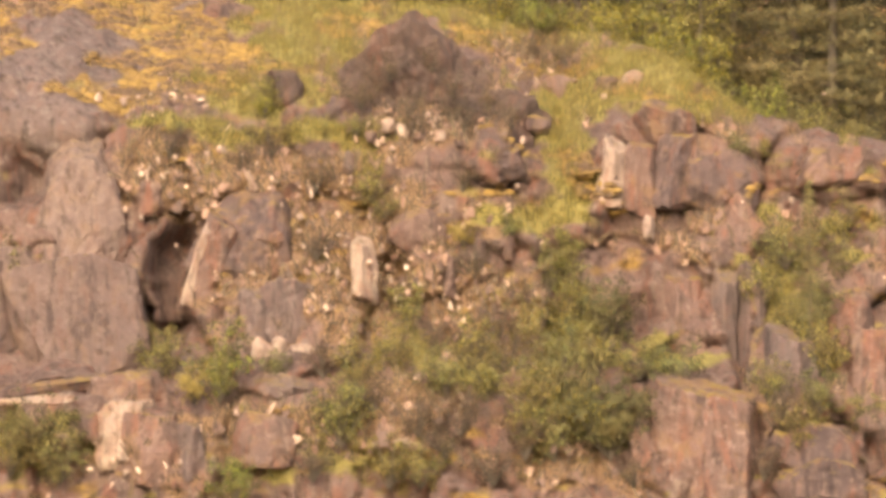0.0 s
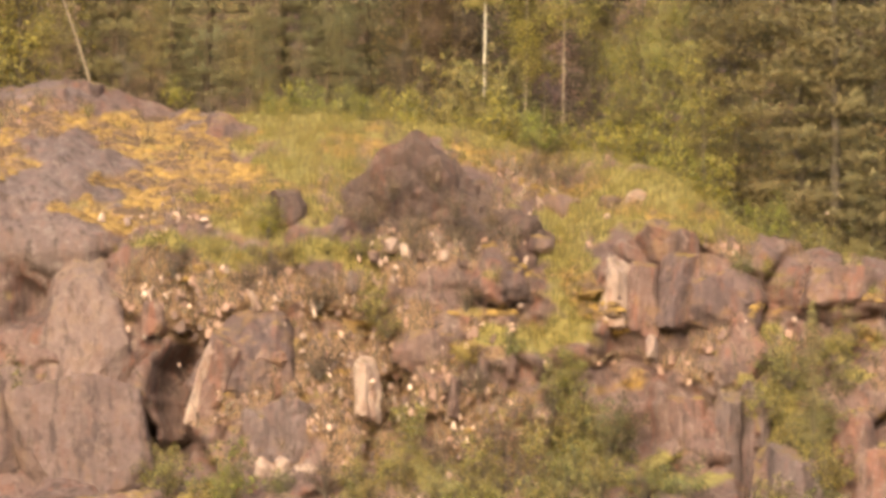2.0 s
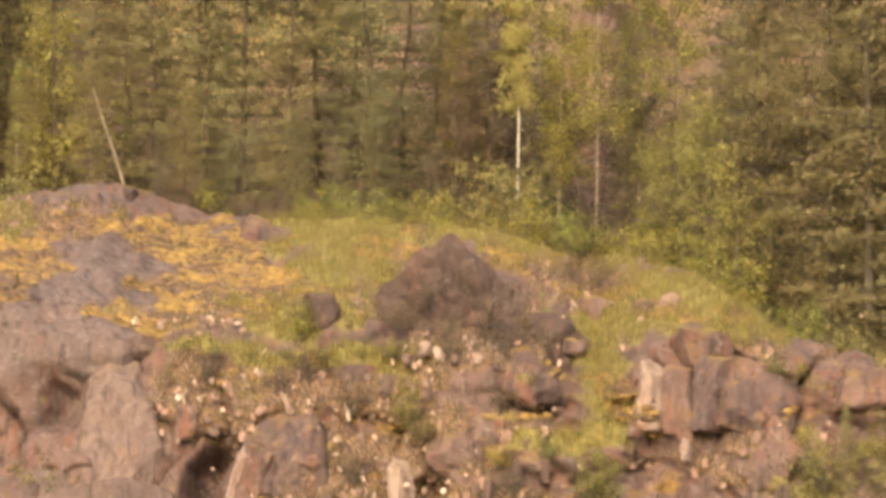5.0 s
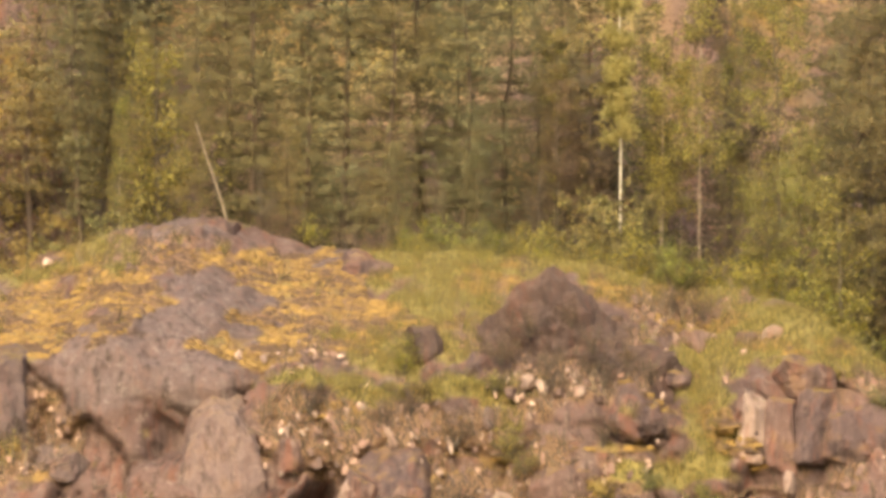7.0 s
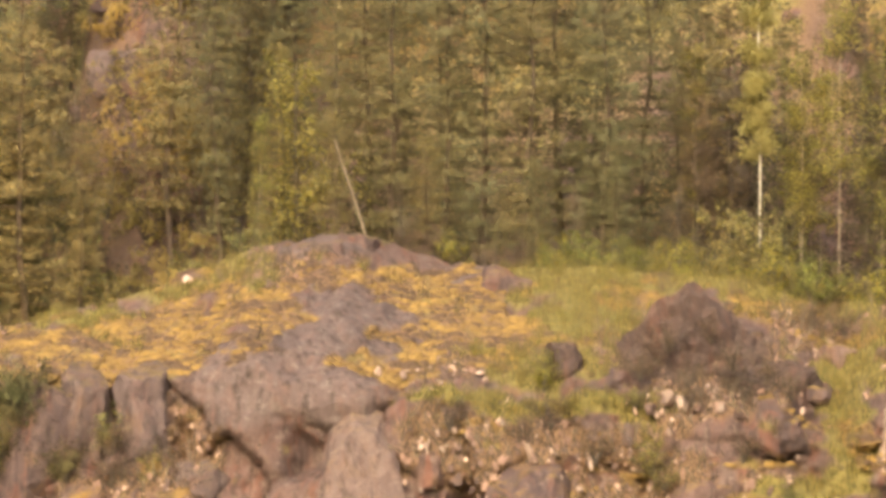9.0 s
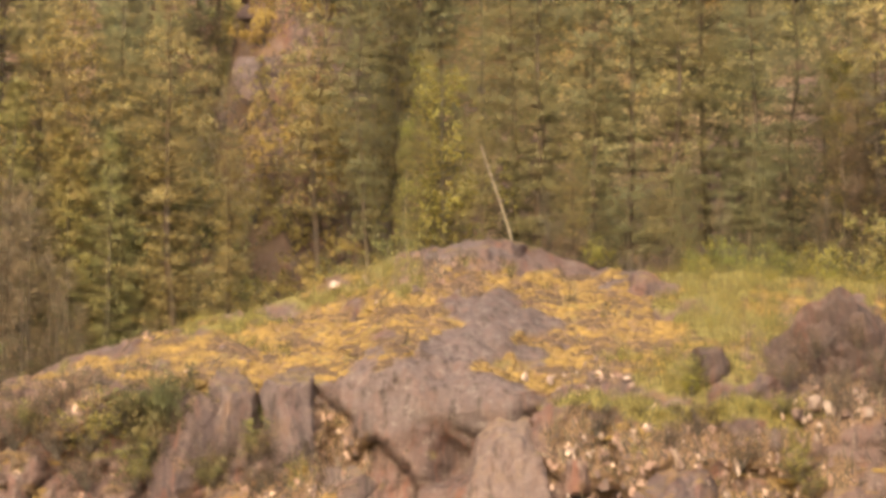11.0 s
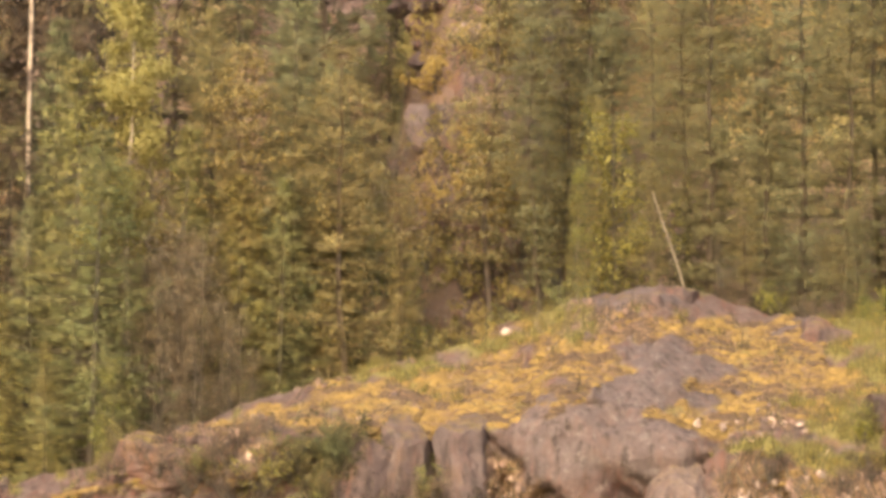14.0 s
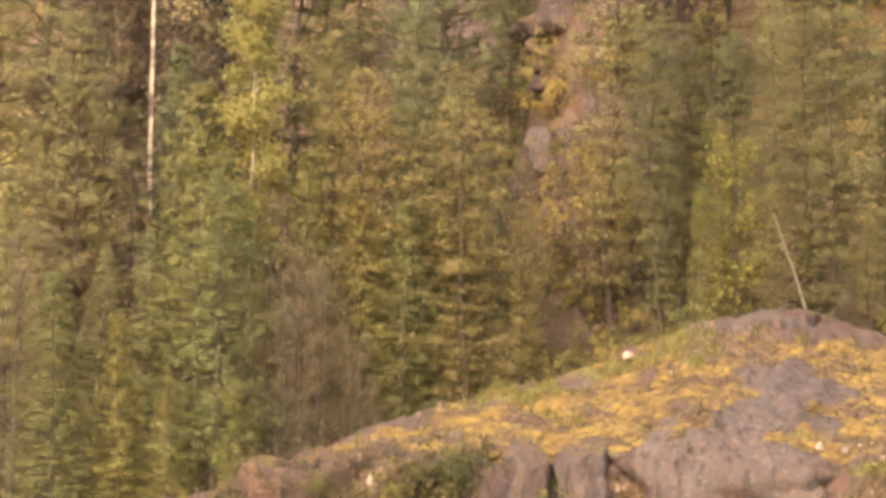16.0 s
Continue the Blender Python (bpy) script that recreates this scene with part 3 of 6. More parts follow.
def ground():
    s = 2500.0
    xs = np.concatenate([np.linspace(-s, -300, 8)[:-1], np.linspace(-300, 300, 61), np.linspace(300, s, 8)[1:]])
    ys = np.concatenate([np.linspace(-s, -60, 8)[:-1], np.linspace(-60, 140, 41), np.linspace(140, s, 12)[1:]])
    X, Y = np.meshgrid(xs, ys)
    Z = 0.5 * fbm(X * 0.03, Y * 0.03, 120) - 0.06
    i, j = np.meshgrid(np.arange(len(ys) - 1), np.arange(len(xs) - 1), indexing="ij")
    w = len(xs)
    g = Geo()
    g.add(np.stack([X, Y, Z], -1), np.stack([i * w + j, i * w + j + 1, (i + 1) * w + j + 1, (i + 1) * w + j], -1))
    me = g.mesh("ground", True)
    me.materials.append(MEADOW)
    tagged(new("ground", me), "flat grassy meadow below the crag", "meadow", kind="structure")


ground()


# ---- rocks ----
def rock_mesh(kind, w, h, d, seed, detail=4, rough=0.06):
    """One rock as a body cut by planes, with worn edges and a rough skin; its middle at the origin."""
    rng = np.random.default_rng(seed)
    if kind == "block":
        n = [(1, 0, 0.05), (-1, 0, 0.1), (0, -1, 0.12), (0, 1, 0), (0.05, 0, 1), (0, 0, -1)]
        n = np.array(n) + rng.normal(0, 0.1, (6, 3))
        c = np.full(6, 1.0)
        extra, reach = 15, (1.02, 1.36)
    elif kind == "wedge":
        n = np.array([(0.8, -0.1, 0.55), (-0.8, -0.1, 0.55), (0.1, -0.85, 0.4), (0, 0.9, 0.3), (0, 0, -1), (0.5, -0.6, 0.5), (-0.5, -0.6, 0.5)]) + rng.normal(0, 0.09, (7, 3))
        c = np.array([0.62, 0.62, 0.62, 0.7, 1, 0.68, 0.68])
        extra, reach = 6, (0.85, 1.1)
    elif kind == "slab":
        n = np.array([(0.93, -0.1, 0.36), (-0.93, -0.1, 0.3), (0.1, -0.93, 0.3), (0, 1, 0.1), (0, 0, -1), (0.1, -0.4, 0.9), (0.6, -0.4, 0.7), (-0.55, -0.4, 0.72)]) + rng.normal(0, 0.05, (8, 3))
        c = np.array([0.76, 0.78, 0.75, 0.9, 1, 0.95, 0.85, 0.9])
        extra, reach = 10, (0.95, 1.15)
    elif kind == "column":
        n = [(1, -0.15, 0.08), (-1, -0.15, 0.08), (0.45, -0.9, 0.1), (-0.5, -0.85, 0.1), (0, 1, 0), (0.15, -0.25, 1), (0, 0, -1)]
        n = np.array(n) + rng.normal(0, 0.1, (7, 3))
        c = np.array([0.95, 0.95, 0.95, 0.95, 1, 1, 1])
        extra, reach = 7, (1.1, 1.3)
    else:
        n = rng.normal(size=(4, 3))
        c = np.full(4, 0.95)
        extra, reach = 20, (0.88, 1.08)
    e = rng.normal(size=(extra, 3))
    n = np.concatenate([n, e])
    n /= np.linalg.norm(n, axis=1)[:, None]
    c = np.concatenate([c, rng.uniform(*reach, extra)])
    bm = bmesh.new()
    bmesh.ops.create_icosphere(bm, subdivisions=detail, radius=1)
    size = np.array((w, d, h)) / 2
    off = seed * 3.7
    for v in bm.verts:
        p = np.array(v.co)
        dots = n @ p
        r = np.min(np.where(dots > 1e-3, c / np.maximum(dots, 1e-3), 9))
        r = min(r, 1.7)
        q = Vector(p * r * size)
        s = Vector((q.x + off, q.y, q.z))
        k = rough * min(w, h, d, 0.9)
        move = noise.noise(s * 1.3) * k * 1.5 + noise.noise(s * 6.5) * 0.035 + abs(noise.noise(Vector((s.x * 5, s.y * 5, s.z * 1.6)))) * -0.06 + noise.noise(s * 3.1) * k * 0.9 + abs(noise.noise(Vector((s.x * 2.2, s.y * 2.2, s.z * 0.7)))) * -k * 1.2
        v.co = q + Vector(p) * move
    me = bpy.data.meshes.new("rock")
    bm.to_mesh(me)
    bm.free()
    return me


def rock(kind, x, z, w, h, d, seed, material, label, lean=0.0, turn=0.0, out=0.0, name="rock_outcrop", category="rock", detail=4, y=None, rough=0.06):
    """A rock with its middle at x and height z, bedded in the face; out: metres that it stands further forward."""
    lies = kind == "dome" and y is None and z > float(cliff_top(np.float64(x))) + 0.4
    me = rock_mesh(kind, w, h * 1.75, min(d, 1.1), seed, detail, rough) if lies else rock_mesh(kind, w, h, d, seed, detail, rough)
    me.materials.append(material)
    ob = new(name, me)
    far = float(depth(np.float64(x), np.float64(z))) if y is None else y
    ob.matrix_world = pose(x, far + (0.15 if lies else 0.36 * d - 0.5 * out), z, -52 if lies else 0, lean, turn)
    return tagged(ob, label, category)


rock("column", 5.78, 14.4, 1.10, 2.1, 1.6, 391, ROCK_PINK, "pink granite pillar of the crag with rounded top", 3, -12, 0.5, "granite_pillar", "rock", 4)
rock("column", 6.78, 14.64, 1.40, 2.33, 1.8, 392, ROCK_DARK, "weathered granite pillar of the crag", 8, -5, 0.4, "granite_pillar", "rock", 4)
rock("block", 7.78, 15.07, 1.33, 1.17, 1.5, 393, ROCK_PINK, "tilted pink block on the crag", 16, 5, 0.4, "granite_block", "rock", 4)
rock("column", 7.18, 6.25, 3.27, 3.60, 2.4, 661, ROCK_PINK, "large pink granite block with rounded top edge", -2, -8, 0.8, "granite_pillar", "rock", 5)
rock("column", 6.96, 10.16, 1.40, 2.50, 1.6, 611, ROCK_PINK, "smooth pink granite wall with upright streaks", -3, -12, 0.4, "granite_pillar", "rock", 4)
rock("column", 8.09, 10.16, 0.93, 2.83, 1.4, 612, ROCK_GREY, "narrow granite wall beside a crack", 2, 0, 0.35, "granite_pillar", "rock", 4)
rock("block", -12.65, 21.39, 1.83, 0.83, 1.2, 191, ROCK_GREY, "flat granite stone on the hill's crown", -3, 8, 0.35, "granite_block", "rock", 4)
rock("block", -11.34, 21.75, 1.00, 0.93, 1.0, 192, ROCK_DARK, "weathered granite stone under the leaning pole", 10, -15, 0.3, "granite_block", "rock", 3)
rock("block", -6.74, 20.43, 1.50, 0.77, 1.0, 202, ROCK_DARK, "brown granite stone set in golden moss", 14, 10, 0.3, "granite_block", "rock", 4)
rock("dome", 5.68, 17.57, 0.8, 0.4, 0.8, 381, ROCK_PALE, "pale pink stone at the wood's edge", 4, 0, 0.3, "boulder", "boulder", 3)
rock("block", 4.93, 17.51, 0.67, 0.50, .7, 382, ROCK_PINK, "pink stone at the wood's edge", 4, 20, 0.3, "granite_block", "rock", 3)
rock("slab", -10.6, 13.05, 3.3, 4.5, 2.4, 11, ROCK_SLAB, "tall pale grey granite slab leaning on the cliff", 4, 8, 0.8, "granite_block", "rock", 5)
rock("block", -10.35, 10.0, 3.6, 3.9, 3.2, 12, ROCK_LIGHT, "huge squared grey granite block above an overhang", -3, -6, 0.9, "granite_block", "rock", 5)
rock("block", -12.5, 11.3, 1.7, 1.9, 2.2, 114, ROCK_LIGHT, "squared grey granite shoulder beside a slab", 6, 8, 0.6, "granite_block", "rock", 4)
rock("block", -13.71, 9.91, 3.33, 4.00, 3.4, 13, ROCK_LIGHT, "grey granite block with a split face", 5, 10, 0.4, "granite_block", "rock", 5)
rock("block", -7.03, 20.66, 1.00, 0.83, .9, 201, ROCK_DARK, "small dark granite stone in the moss", 10, 25, 0.4, "granite_block", "rock", 3)
rock("column", -19.98, 14.76, 2.17, 3.33, 2.2, 21, ROCK_DARK, "rounded dark granite pillar below the moss", 3, 0, 0.3, "granite_pillar", "rock", 4)
rock("column", -18.83, 15.10, 1.50, 3.17, 2.0, 22, ROCK_LIGHT, "pale granite pillar beside a dark cleft", 0, 0, 0.3, "granite_pillar", "rock", 4)
rock("column", -17.10, 15.52, 1.67, 2.83, 2.0, 23, ROCK_GREY, "grey granite pillar under yellow moss", -4, 0, 0.35, "granite_pillar", "rock", 4)
rock("column", -20.69, 14.07, 1.33, 2.67, 1.8, 24, ROCK_DARK, "dark weathered granite pillar", 0, 0, 0.1, "granite_pillar", "rock", 4)
rock("dome", -15.49, 13.53, 2.00, 1.33, 1.6, 26, ROCK_GREY, "mossy grey boulder at the foot of a pillar", 0, 0, 0.3, "boulder", "boulder", 4)
rock("dome", -26.15, 15.60, 3.17, 1.50, 1.8, 27, ROCK_PINK, "pink granite boulder at the wood's edge", 0, 0, 0.3, "boulder", "boulder", 4)
rock("dome", -25.31, 16.29, 2.00, 1.00, 1.4, 28, ROCK_PINK, "small pink boulder by the wood's edge", 0, 0, 0.35, "boulder", "boulder", 4)
rock("dome", -22.74, 15.92, 2.83, 1.50, 1.6, 29, ROCK_DARK, "weathered brown boulder under golden moss", 0, 0, 0.3, "boulder", "boulder", 4)
rock("dome", -0.6, 16.85, 4.4, 3.8, 3.0, 31, ROCK_BROWN, "dark brown rounded granite hump under dry brush", 6, 6, 0.6, "granite_hump", "rock", 5, y=125.3, rough=0.22)
rock("dome", 1.25, 16.05, 3.6, 2.5, 2.4, 36, ROCK_BROWN, "sloping dark flank of the granite hump", 28, -8, 0.5, "granite_hump", "rock", 5, y=124.7, rough=0.22)
rock("dome", -2.3, 16.3, 2.2, 2.4, 1.8, 30, ROCK_BROWN, "low brown shoulder of the granite hump", -20, 12, 0.5, "granite_hump", "rock", 4, y=124.5, rough=0.22)
rock("block", 1.55, 14.75, 1.7, 1.3, 1.4, 38, ROCK_DARK, "brown granite block below the hump", -10, -15, 0.5, "granite_block", "rock", 4, rough=0.12)
rock("block", -2.9, 16.3, 1.3, 1.1, 1.2, 39, ROCK_DARK, "brown granite block beside the hump", 12, 20, 0.5, "granite_block", "rock", 4, rough=0.12)
rock("block", -0.79, 18.78, 0.73, 0.77, .8, 32, ROCK_BROWN, "dark knob of rock at the top of the pyramid", 0, 15, 0.3, "granite_block", "rock", 3)
rock("block", -4.71, 17.21, 1.03, 1.40, 1.3, 34, ROCK_BROWN, "dark upright stone in the grass", -6, 20, 1.2, "granite_block", "rock", 4)
rock("block", 2.63, 16.21, 1.10, 0.67, 1.0, 35, ROCK_DARK, "dark overhung stone beside the grassy gully", 8, 0, 0.4, "granite_block", "rock", 3)
rock("dome", 6.48, 16.02, 1.83, 1.33, 1.6, 40, ROCK_PINK, "rounded pink top of the granite crag", 10, 0, 0.6, "boulder", "boulder", 4)
# The lit corner of the crag, put in as a pale column.
rock("column", 4.96, 14.47, 0.87, 2.00, 1.2, 41, ROCK_PALE, "face on the corner of the crag, coloured pale as if sunlit", 2, -25, 0.7, "granite_pillar", "rock", 4)
rock("block", 8.01, 14.30, 2.50, 1.83, 1.8, 42, ROCK_DARK, "dark overhanging granite ledge", 10, 8, 0.2, "granite_block", "rock", 4)
rock("wedge", 8.63, 12.85, 2.17, 2.33, 1.6, 43, ROCK_PINK, "leaning pink granite slab", -8, 0, 0.4, "granite_slab", "rock", 4)
rock("block", 11.48, 14.64, 2.08, 1.33, 1.8, 44, ROCK_PINK, "pale pink boulder with a flat top", 3, 12, 0.9, "granite_block", "rock", 4)
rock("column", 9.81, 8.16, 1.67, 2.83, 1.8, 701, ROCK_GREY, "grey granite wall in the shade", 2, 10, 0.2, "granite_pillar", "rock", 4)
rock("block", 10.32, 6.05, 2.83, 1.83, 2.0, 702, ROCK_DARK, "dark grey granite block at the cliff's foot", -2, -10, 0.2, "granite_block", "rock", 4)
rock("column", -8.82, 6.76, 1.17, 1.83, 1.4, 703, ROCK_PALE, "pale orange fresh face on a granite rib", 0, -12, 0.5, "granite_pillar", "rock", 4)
# The rib's lit edge, painted as a splinter of paler rock.
rock("column", -7.06, 11.75, 0.40, 2.33, .8, 721, ROCK_PALE, "thin splinter on a granite rib, coloured pale as a lit edge", 16, -20, 0.75, "granite_pillar", "rock", 3)
rock("column", -6.15, 9.58, 0.47, 1.83, .8, 722, ROCK_PINK, "narrow pink granite splinter", 6, 0, 0.5, "granite_pillar", "rock", 3)
rock("column", -5.39, 9.99, 0.83, 2.00, 1.0, 723, ROCK_GREY, "narrow grey granite splinter", -5, 0, 0.5, "granite_pillar", "rock", 4)
rock("block", -5.14, 12.51, 1.00, 0.50, .9, 724, ROCK_PINK, "pink stone lying on a dark block", 6, 10, 0.7, "granite_block", "rock", 3)
rock("block", -1.55, 15.95, 0.34, 0.5, .4, 725, ROCK_PALE, "broken pinkish stone lying below the hump", 15, -25, 0.9, "stone", "stone", 2)
rock("block", -1.2, 15.75, 0.3, 0.55, .4, 726, ROCK_PALE, "broken pinkish stone lying below the hump", -18, -12, 0.9, "stone", "stone", 2)
rock("block", -0.75, 15.6, 0.32, 0.34, .4, 727, ROCK_PINK, "broken pinkish stone lying below the hump", -11, 1, 0.9, "stone", "stone", 2)
rock("block", -0.1, 15.6, 0.36, 0.4, .4, 728, ROCK_PALE, "broken pinkish stone lying below the hump", -4, 14, 0.9, "stone", "stone", 2)
rock("block", 0.45, 15.4, 0.3, 0.36, .4, 729, ROCK_PINK, "broken pinkish stone lying below the hump", 3, 27, 0.9, "stone", "stone", 2)
rock("block", 0.95, 15.2, 0.28, 0.3, .4, 752, ROCK_PALE, "broken pinkish stone lying below the hump", 4, 26, 0.9, "stone", "stone", 2)
rock("block", -2.1, 15.6, 0.3, 0.4, .4, 753, ROCK_PINK, "broken pinkish stone lying below the hump", 11, -21, 0.9, "stone", "stone", 2)
rock("column", -2.75, 14.85, 0.36, 0.7, .7, 730, ROCK_GREY, "grey upright splinter in the rubble", 6, 0, 0.55, "granite_pillar", "rock", 3)
rock("column", -3.75, 14.95, 0.32, 0.6, .7, 731, ROCK_PINK, "pink upright splinter in the rubble", -8, 0, 0.55, "granite_pillar", "rock", 3)
rock("column", -5.58, 14.28, 0.23, 0.77, .5, 732, ROCK_PALE, "pale leaning splinter in the rubble", -28, 0, 0.7, "granite_pillar", "rock", 3)
rock("column", 1.03, 12.07, 0.40, 1.1, .7, 733, ROCK_PINK, "narrow pink splinter on the cliff", 4, 0, 0.5, "granite_pillar", "rock", 3)
rock("column", 1.85, 12.3, 0.33, 0.9, .7, 734, ROCK_PINK, "narrow grey splinter on the cliff", -3, 0, 0.5, "granite_pillar", "rock", 3)
rock("column", 0.22, 11.40, 0.37, 1.33, .7, 735, ROCK_PINK, "narrow pink splinter on the cliff", 5, 0, 0.5, "granite_pillar", "rock", 3)
rock("dome", -5.63, 12.26, 3.00, 2.83, 2.2, 46, ROCK_DARK, "dark domed granite block with an orange lit edge", 8, 0, 0.3, "boulder", "boulder", 4)
rock("column", -6.68, 11.75, 1.17, 2.83, 1.5, 47, ROCK_PINK, "orange-tinged granite rib in the cliff", 18, -20, 0.5, "granite_pillar", "rock", 4)
rock("wedge", -5.92, 10.24, 1.00, 1.83, 1.0, 48, ROCK_PINK, "sharp pink granite splinter", 10, 0, 0.4, "granite_slab", "rock", 4)
rock("block", -4.54, 10.33, 1.53, 1.93, 1.5, 49, ROCK_GREY, "squared grey granite block", -4, -15, 0.5, "granite_block", "rock", 4)
rock("dome", -5.21, 9.20, 0.67, 0.73, .6, 50, ROCK_PALE, "bright freshly broken granite stone", 0, 0, 0.7, "boulder", "boulder", 3)
rock("dome", -4.73, 9.27, 0.43, 0.60, .5, 51, ROCK_PALE, "small bright broken granite stone", 0, 0, 0.75, "boulder", "boulder", 3)
rock("dome", -4.02, 9.09, 1.00, 0.73, .8, 52, ROCK_PALE, "pale pink granite lump", 0, 0, 0.6, "boulder", "boulder", 3)
# Pale tone in place of the light on this block's left face.
rock("column", -2.35, 11.58, 0.5, 1.7, 1.0, 53, ROCK_PALE, "upright granite block beside a dark recess, coloured as if sunlit", -4, -28, 0.5, "granite_pillar", "rock", 4)
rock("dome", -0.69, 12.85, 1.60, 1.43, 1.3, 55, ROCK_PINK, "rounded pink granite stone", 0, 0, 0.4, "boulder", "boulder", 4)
# A strip of sunlight, set in as a sliver of pale rock.
rock("block", 5.97, 12.85, 0.3, 0.75, .6, 59, ROCK_PALE, "thin granite sliver, coloured as if sunlit", 0, -25, 0.7, "granite_pillar", "rock", 3)
rock("column", 8.87, 9.91, 0.83, 3.50, 1.2, 62, ROCK_GREY, "grey granite edge beside a deep crack", 2, 20, 0.1, "granite_pillar", "rock", 4)
# Dark tone chosen as painted shading low on the right of the cliff.
rock("block", 9.66, 8.70, 2.00, 2.33, 1.8, 63, ROCK_DARK, "grey-pink granite face in the cliff", 4, -8, 0.3, "granite_block", "rock", 4)
rock("block", 11.78, 9.74, 1.17, 2.50, 1.4, 64, ROCK_PINK, "pink upright granite face of the cliff", -3, -20, 0.5, "granite_block", "rock", 4)
rock("block", 12.20, 8.16, 1.50, 2.83, 1.6, 65, ROCK_PINK, "pink granite wall with a slanting crack", 0, 5, 0.3, "granite_block", "rock", 4)
# This ledge and the step below take the dark tone as painted shade.
rock("block", 10.33, 6.36, 2.50, 1.33, 1.6, 67, ROCK_DARK, "granite ledge in the cliff, coloured dark for shade", 4, 10, 0.1, "granite_block", "rock", 4)
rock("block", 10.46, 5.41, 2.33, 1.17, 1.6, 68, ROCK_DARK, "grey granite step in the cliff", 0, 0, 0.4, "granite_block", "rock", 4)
rock("block", 5.60, 6.20, 0.83, 1.83, 1.0, 69, ROCK_PINK, "narrow granite flake beside a crack", -14, 0, 0.5, "granite_block", "rock", 4)
rock("dome", -1.32, 6.44, 1.00, 0.57, .8, 70, ROCK_PALE, "pale flat stone among brush", 0, 0, 0.4, "boulder", "boulder", 3)
rock("dome", -4.35, 7.99, 1.33, 0.77, 1.1, 71, ROCK_GREY, "rounded grey boulder on the bench", 0, 0, 0.4, "boulder", "boulder", 4)
# The lit ledge gets its brightness from the pale rock colour.
rock("block", -11.46, 7.62, 2.50, 0.37, 1.4, 72, ROCK_PALE, "thin granite ledge under an overhang, coloured as if sunlit", -5, 0, 0.5, "granite_block", "rock", 3)
# The overhang's shadow, put in as a strip of dark rock.
rock("block", -11.51, 7.99, 4.00, 0.43, 1.6, 73, ROCK_DARK, "dark block under an overhang, standing in for its shadow", -8, 0, -0.1, "granite_block", "rock", 4)
rock("block", -8.96, 7.99, 2.17, 1.00, 1.3, 74, ROCK_PINK, "broken pink granite shelf", -8, 8, 0.4, "granite_block", "rock", 4)
# Sunlight on this rib is in its pale colour.
rock("column", -9.20, 6.52, 1.00, 1.83, 1.1, 75, ROCK_PALE, "granite rib, coloured pale as if sunlit", 0, -15, 0.4, "granite_pillar", "rock", 4)
rock("block", -8.25, 6.20, 2.00, 2.17, 1.5, 76, ROCK_PINK, "jointed pink granite face", 3, 0, 0.3, "granite_block", "rock", 4)
rock("column", -7.07, 6.20, 0.83, 1.67, 1.0, 77, ROCK_GREY, "grey granite rib in the cliff", 0, 10, 0.35, "granite_pillar", "rock", 4)
rock("block", -4.95, 6.52, 1.83, 1.50, 1.4, 78, ROCK_PINK, "broken pink granite ledge", 8, -10, 0.4, "granite_block", "rock", 4)
rock("block", -8.49, 13.79, 0.67, 1.00, .9, 83, ROCK_PINK, "broken pink granite buttress", -6, -10, 0.3, "granite_block", "rock", 3)
rock("dome", 3.47, 17.66, 1.50, 0.67, 1.0, 86, ROCK_PINK, "low pink stones beside the wood", 0, 0, 0.3, "boulder", "boulder", 3)


# ---- plants ----
def spruce_parts(h, r, seed, thick=1.0, leaf=0.24):
    rng = np.random.default_rng(seed)
    trunk, limbs, needles = Geo(), Geo(), Geo()
    zs = np.linspace(-0.4, h * 0.98, 9)
    sway = np.cumsum(rng.normal(0, 0.012 * h, (9, 2)), 0) * 0.3
    trunk.tube(np.c_[sway, zs], np.linspace(0.009 * h + 0.02, 0.012, 9), 7)
    z, cs, outs = 0.05 * h, [], []
    while z < h * 0.985:
        up = z / h
        R = r * (1 - up) ** 0.75 * rng.uniform(0.75, 1.15) + 0.08
        n = rng.integers(5, 8)
        a0 = rng.uniform(0, 6.28)
        for q in range(n):
            a = a0 + q * 6.283 / n + rng.normal(0, 0.2)
            L = R * rng.uniform(0.6, 1.2)
            d = np.array((math.cos(a), math.sin(a)))
            s = np.linspace(0, 1, 5)
            droop = -0.32 * L * s + 0.22 * L * s ** 2.2 + 0.25 * L * up * s
            base = np.array([np.interp(z, zs, sway[:, 0]), np.interp(z, zs, sway[:, 1])])
            pts = np.c_[base + d * (L * s)[:, None], z + droop]
            limbs.tube(pts[::2], np.linspace(0.008 + 0.005 * L, 0.004, 3), 3) if thick > 0.5 else limbs.tube(pts[::4], (0.02, 0.005), 3)
            m = int((10 + 22 * L) * thick)
            t = rng.uniform(0.12, 1.02, m) ** 0.8
            side = rng.normal(0, 0.16 * L * (1.15 - t) + 0.05)
            c = np.c_[base + d * (L * t)[:, None] + np.array((-d[1], d[0])) * side[:, None],
                      z + np.interp(t, s, droop) - np.abs(rng.normal(0, 0.09, m)) - 0.15 * np.abs(side)]
            cs.append(c)
            outs.append(np.c_[d * (0.35 + 0.65 * t)[:, None] + np.array((-d[1], d[0])) * (side / (0.3 * L + 0.1))[:, None], 0.3 + 0.8 * t])
        z += rng.uniform(0.2, 0.34) * (0.7 + 0.02 * h)
    needles.leafage(rng, np.concatenate(cs), np.concatenate(outs), leaf, leaf * 0.42, 0.35)
    return trunk, limbs, needles


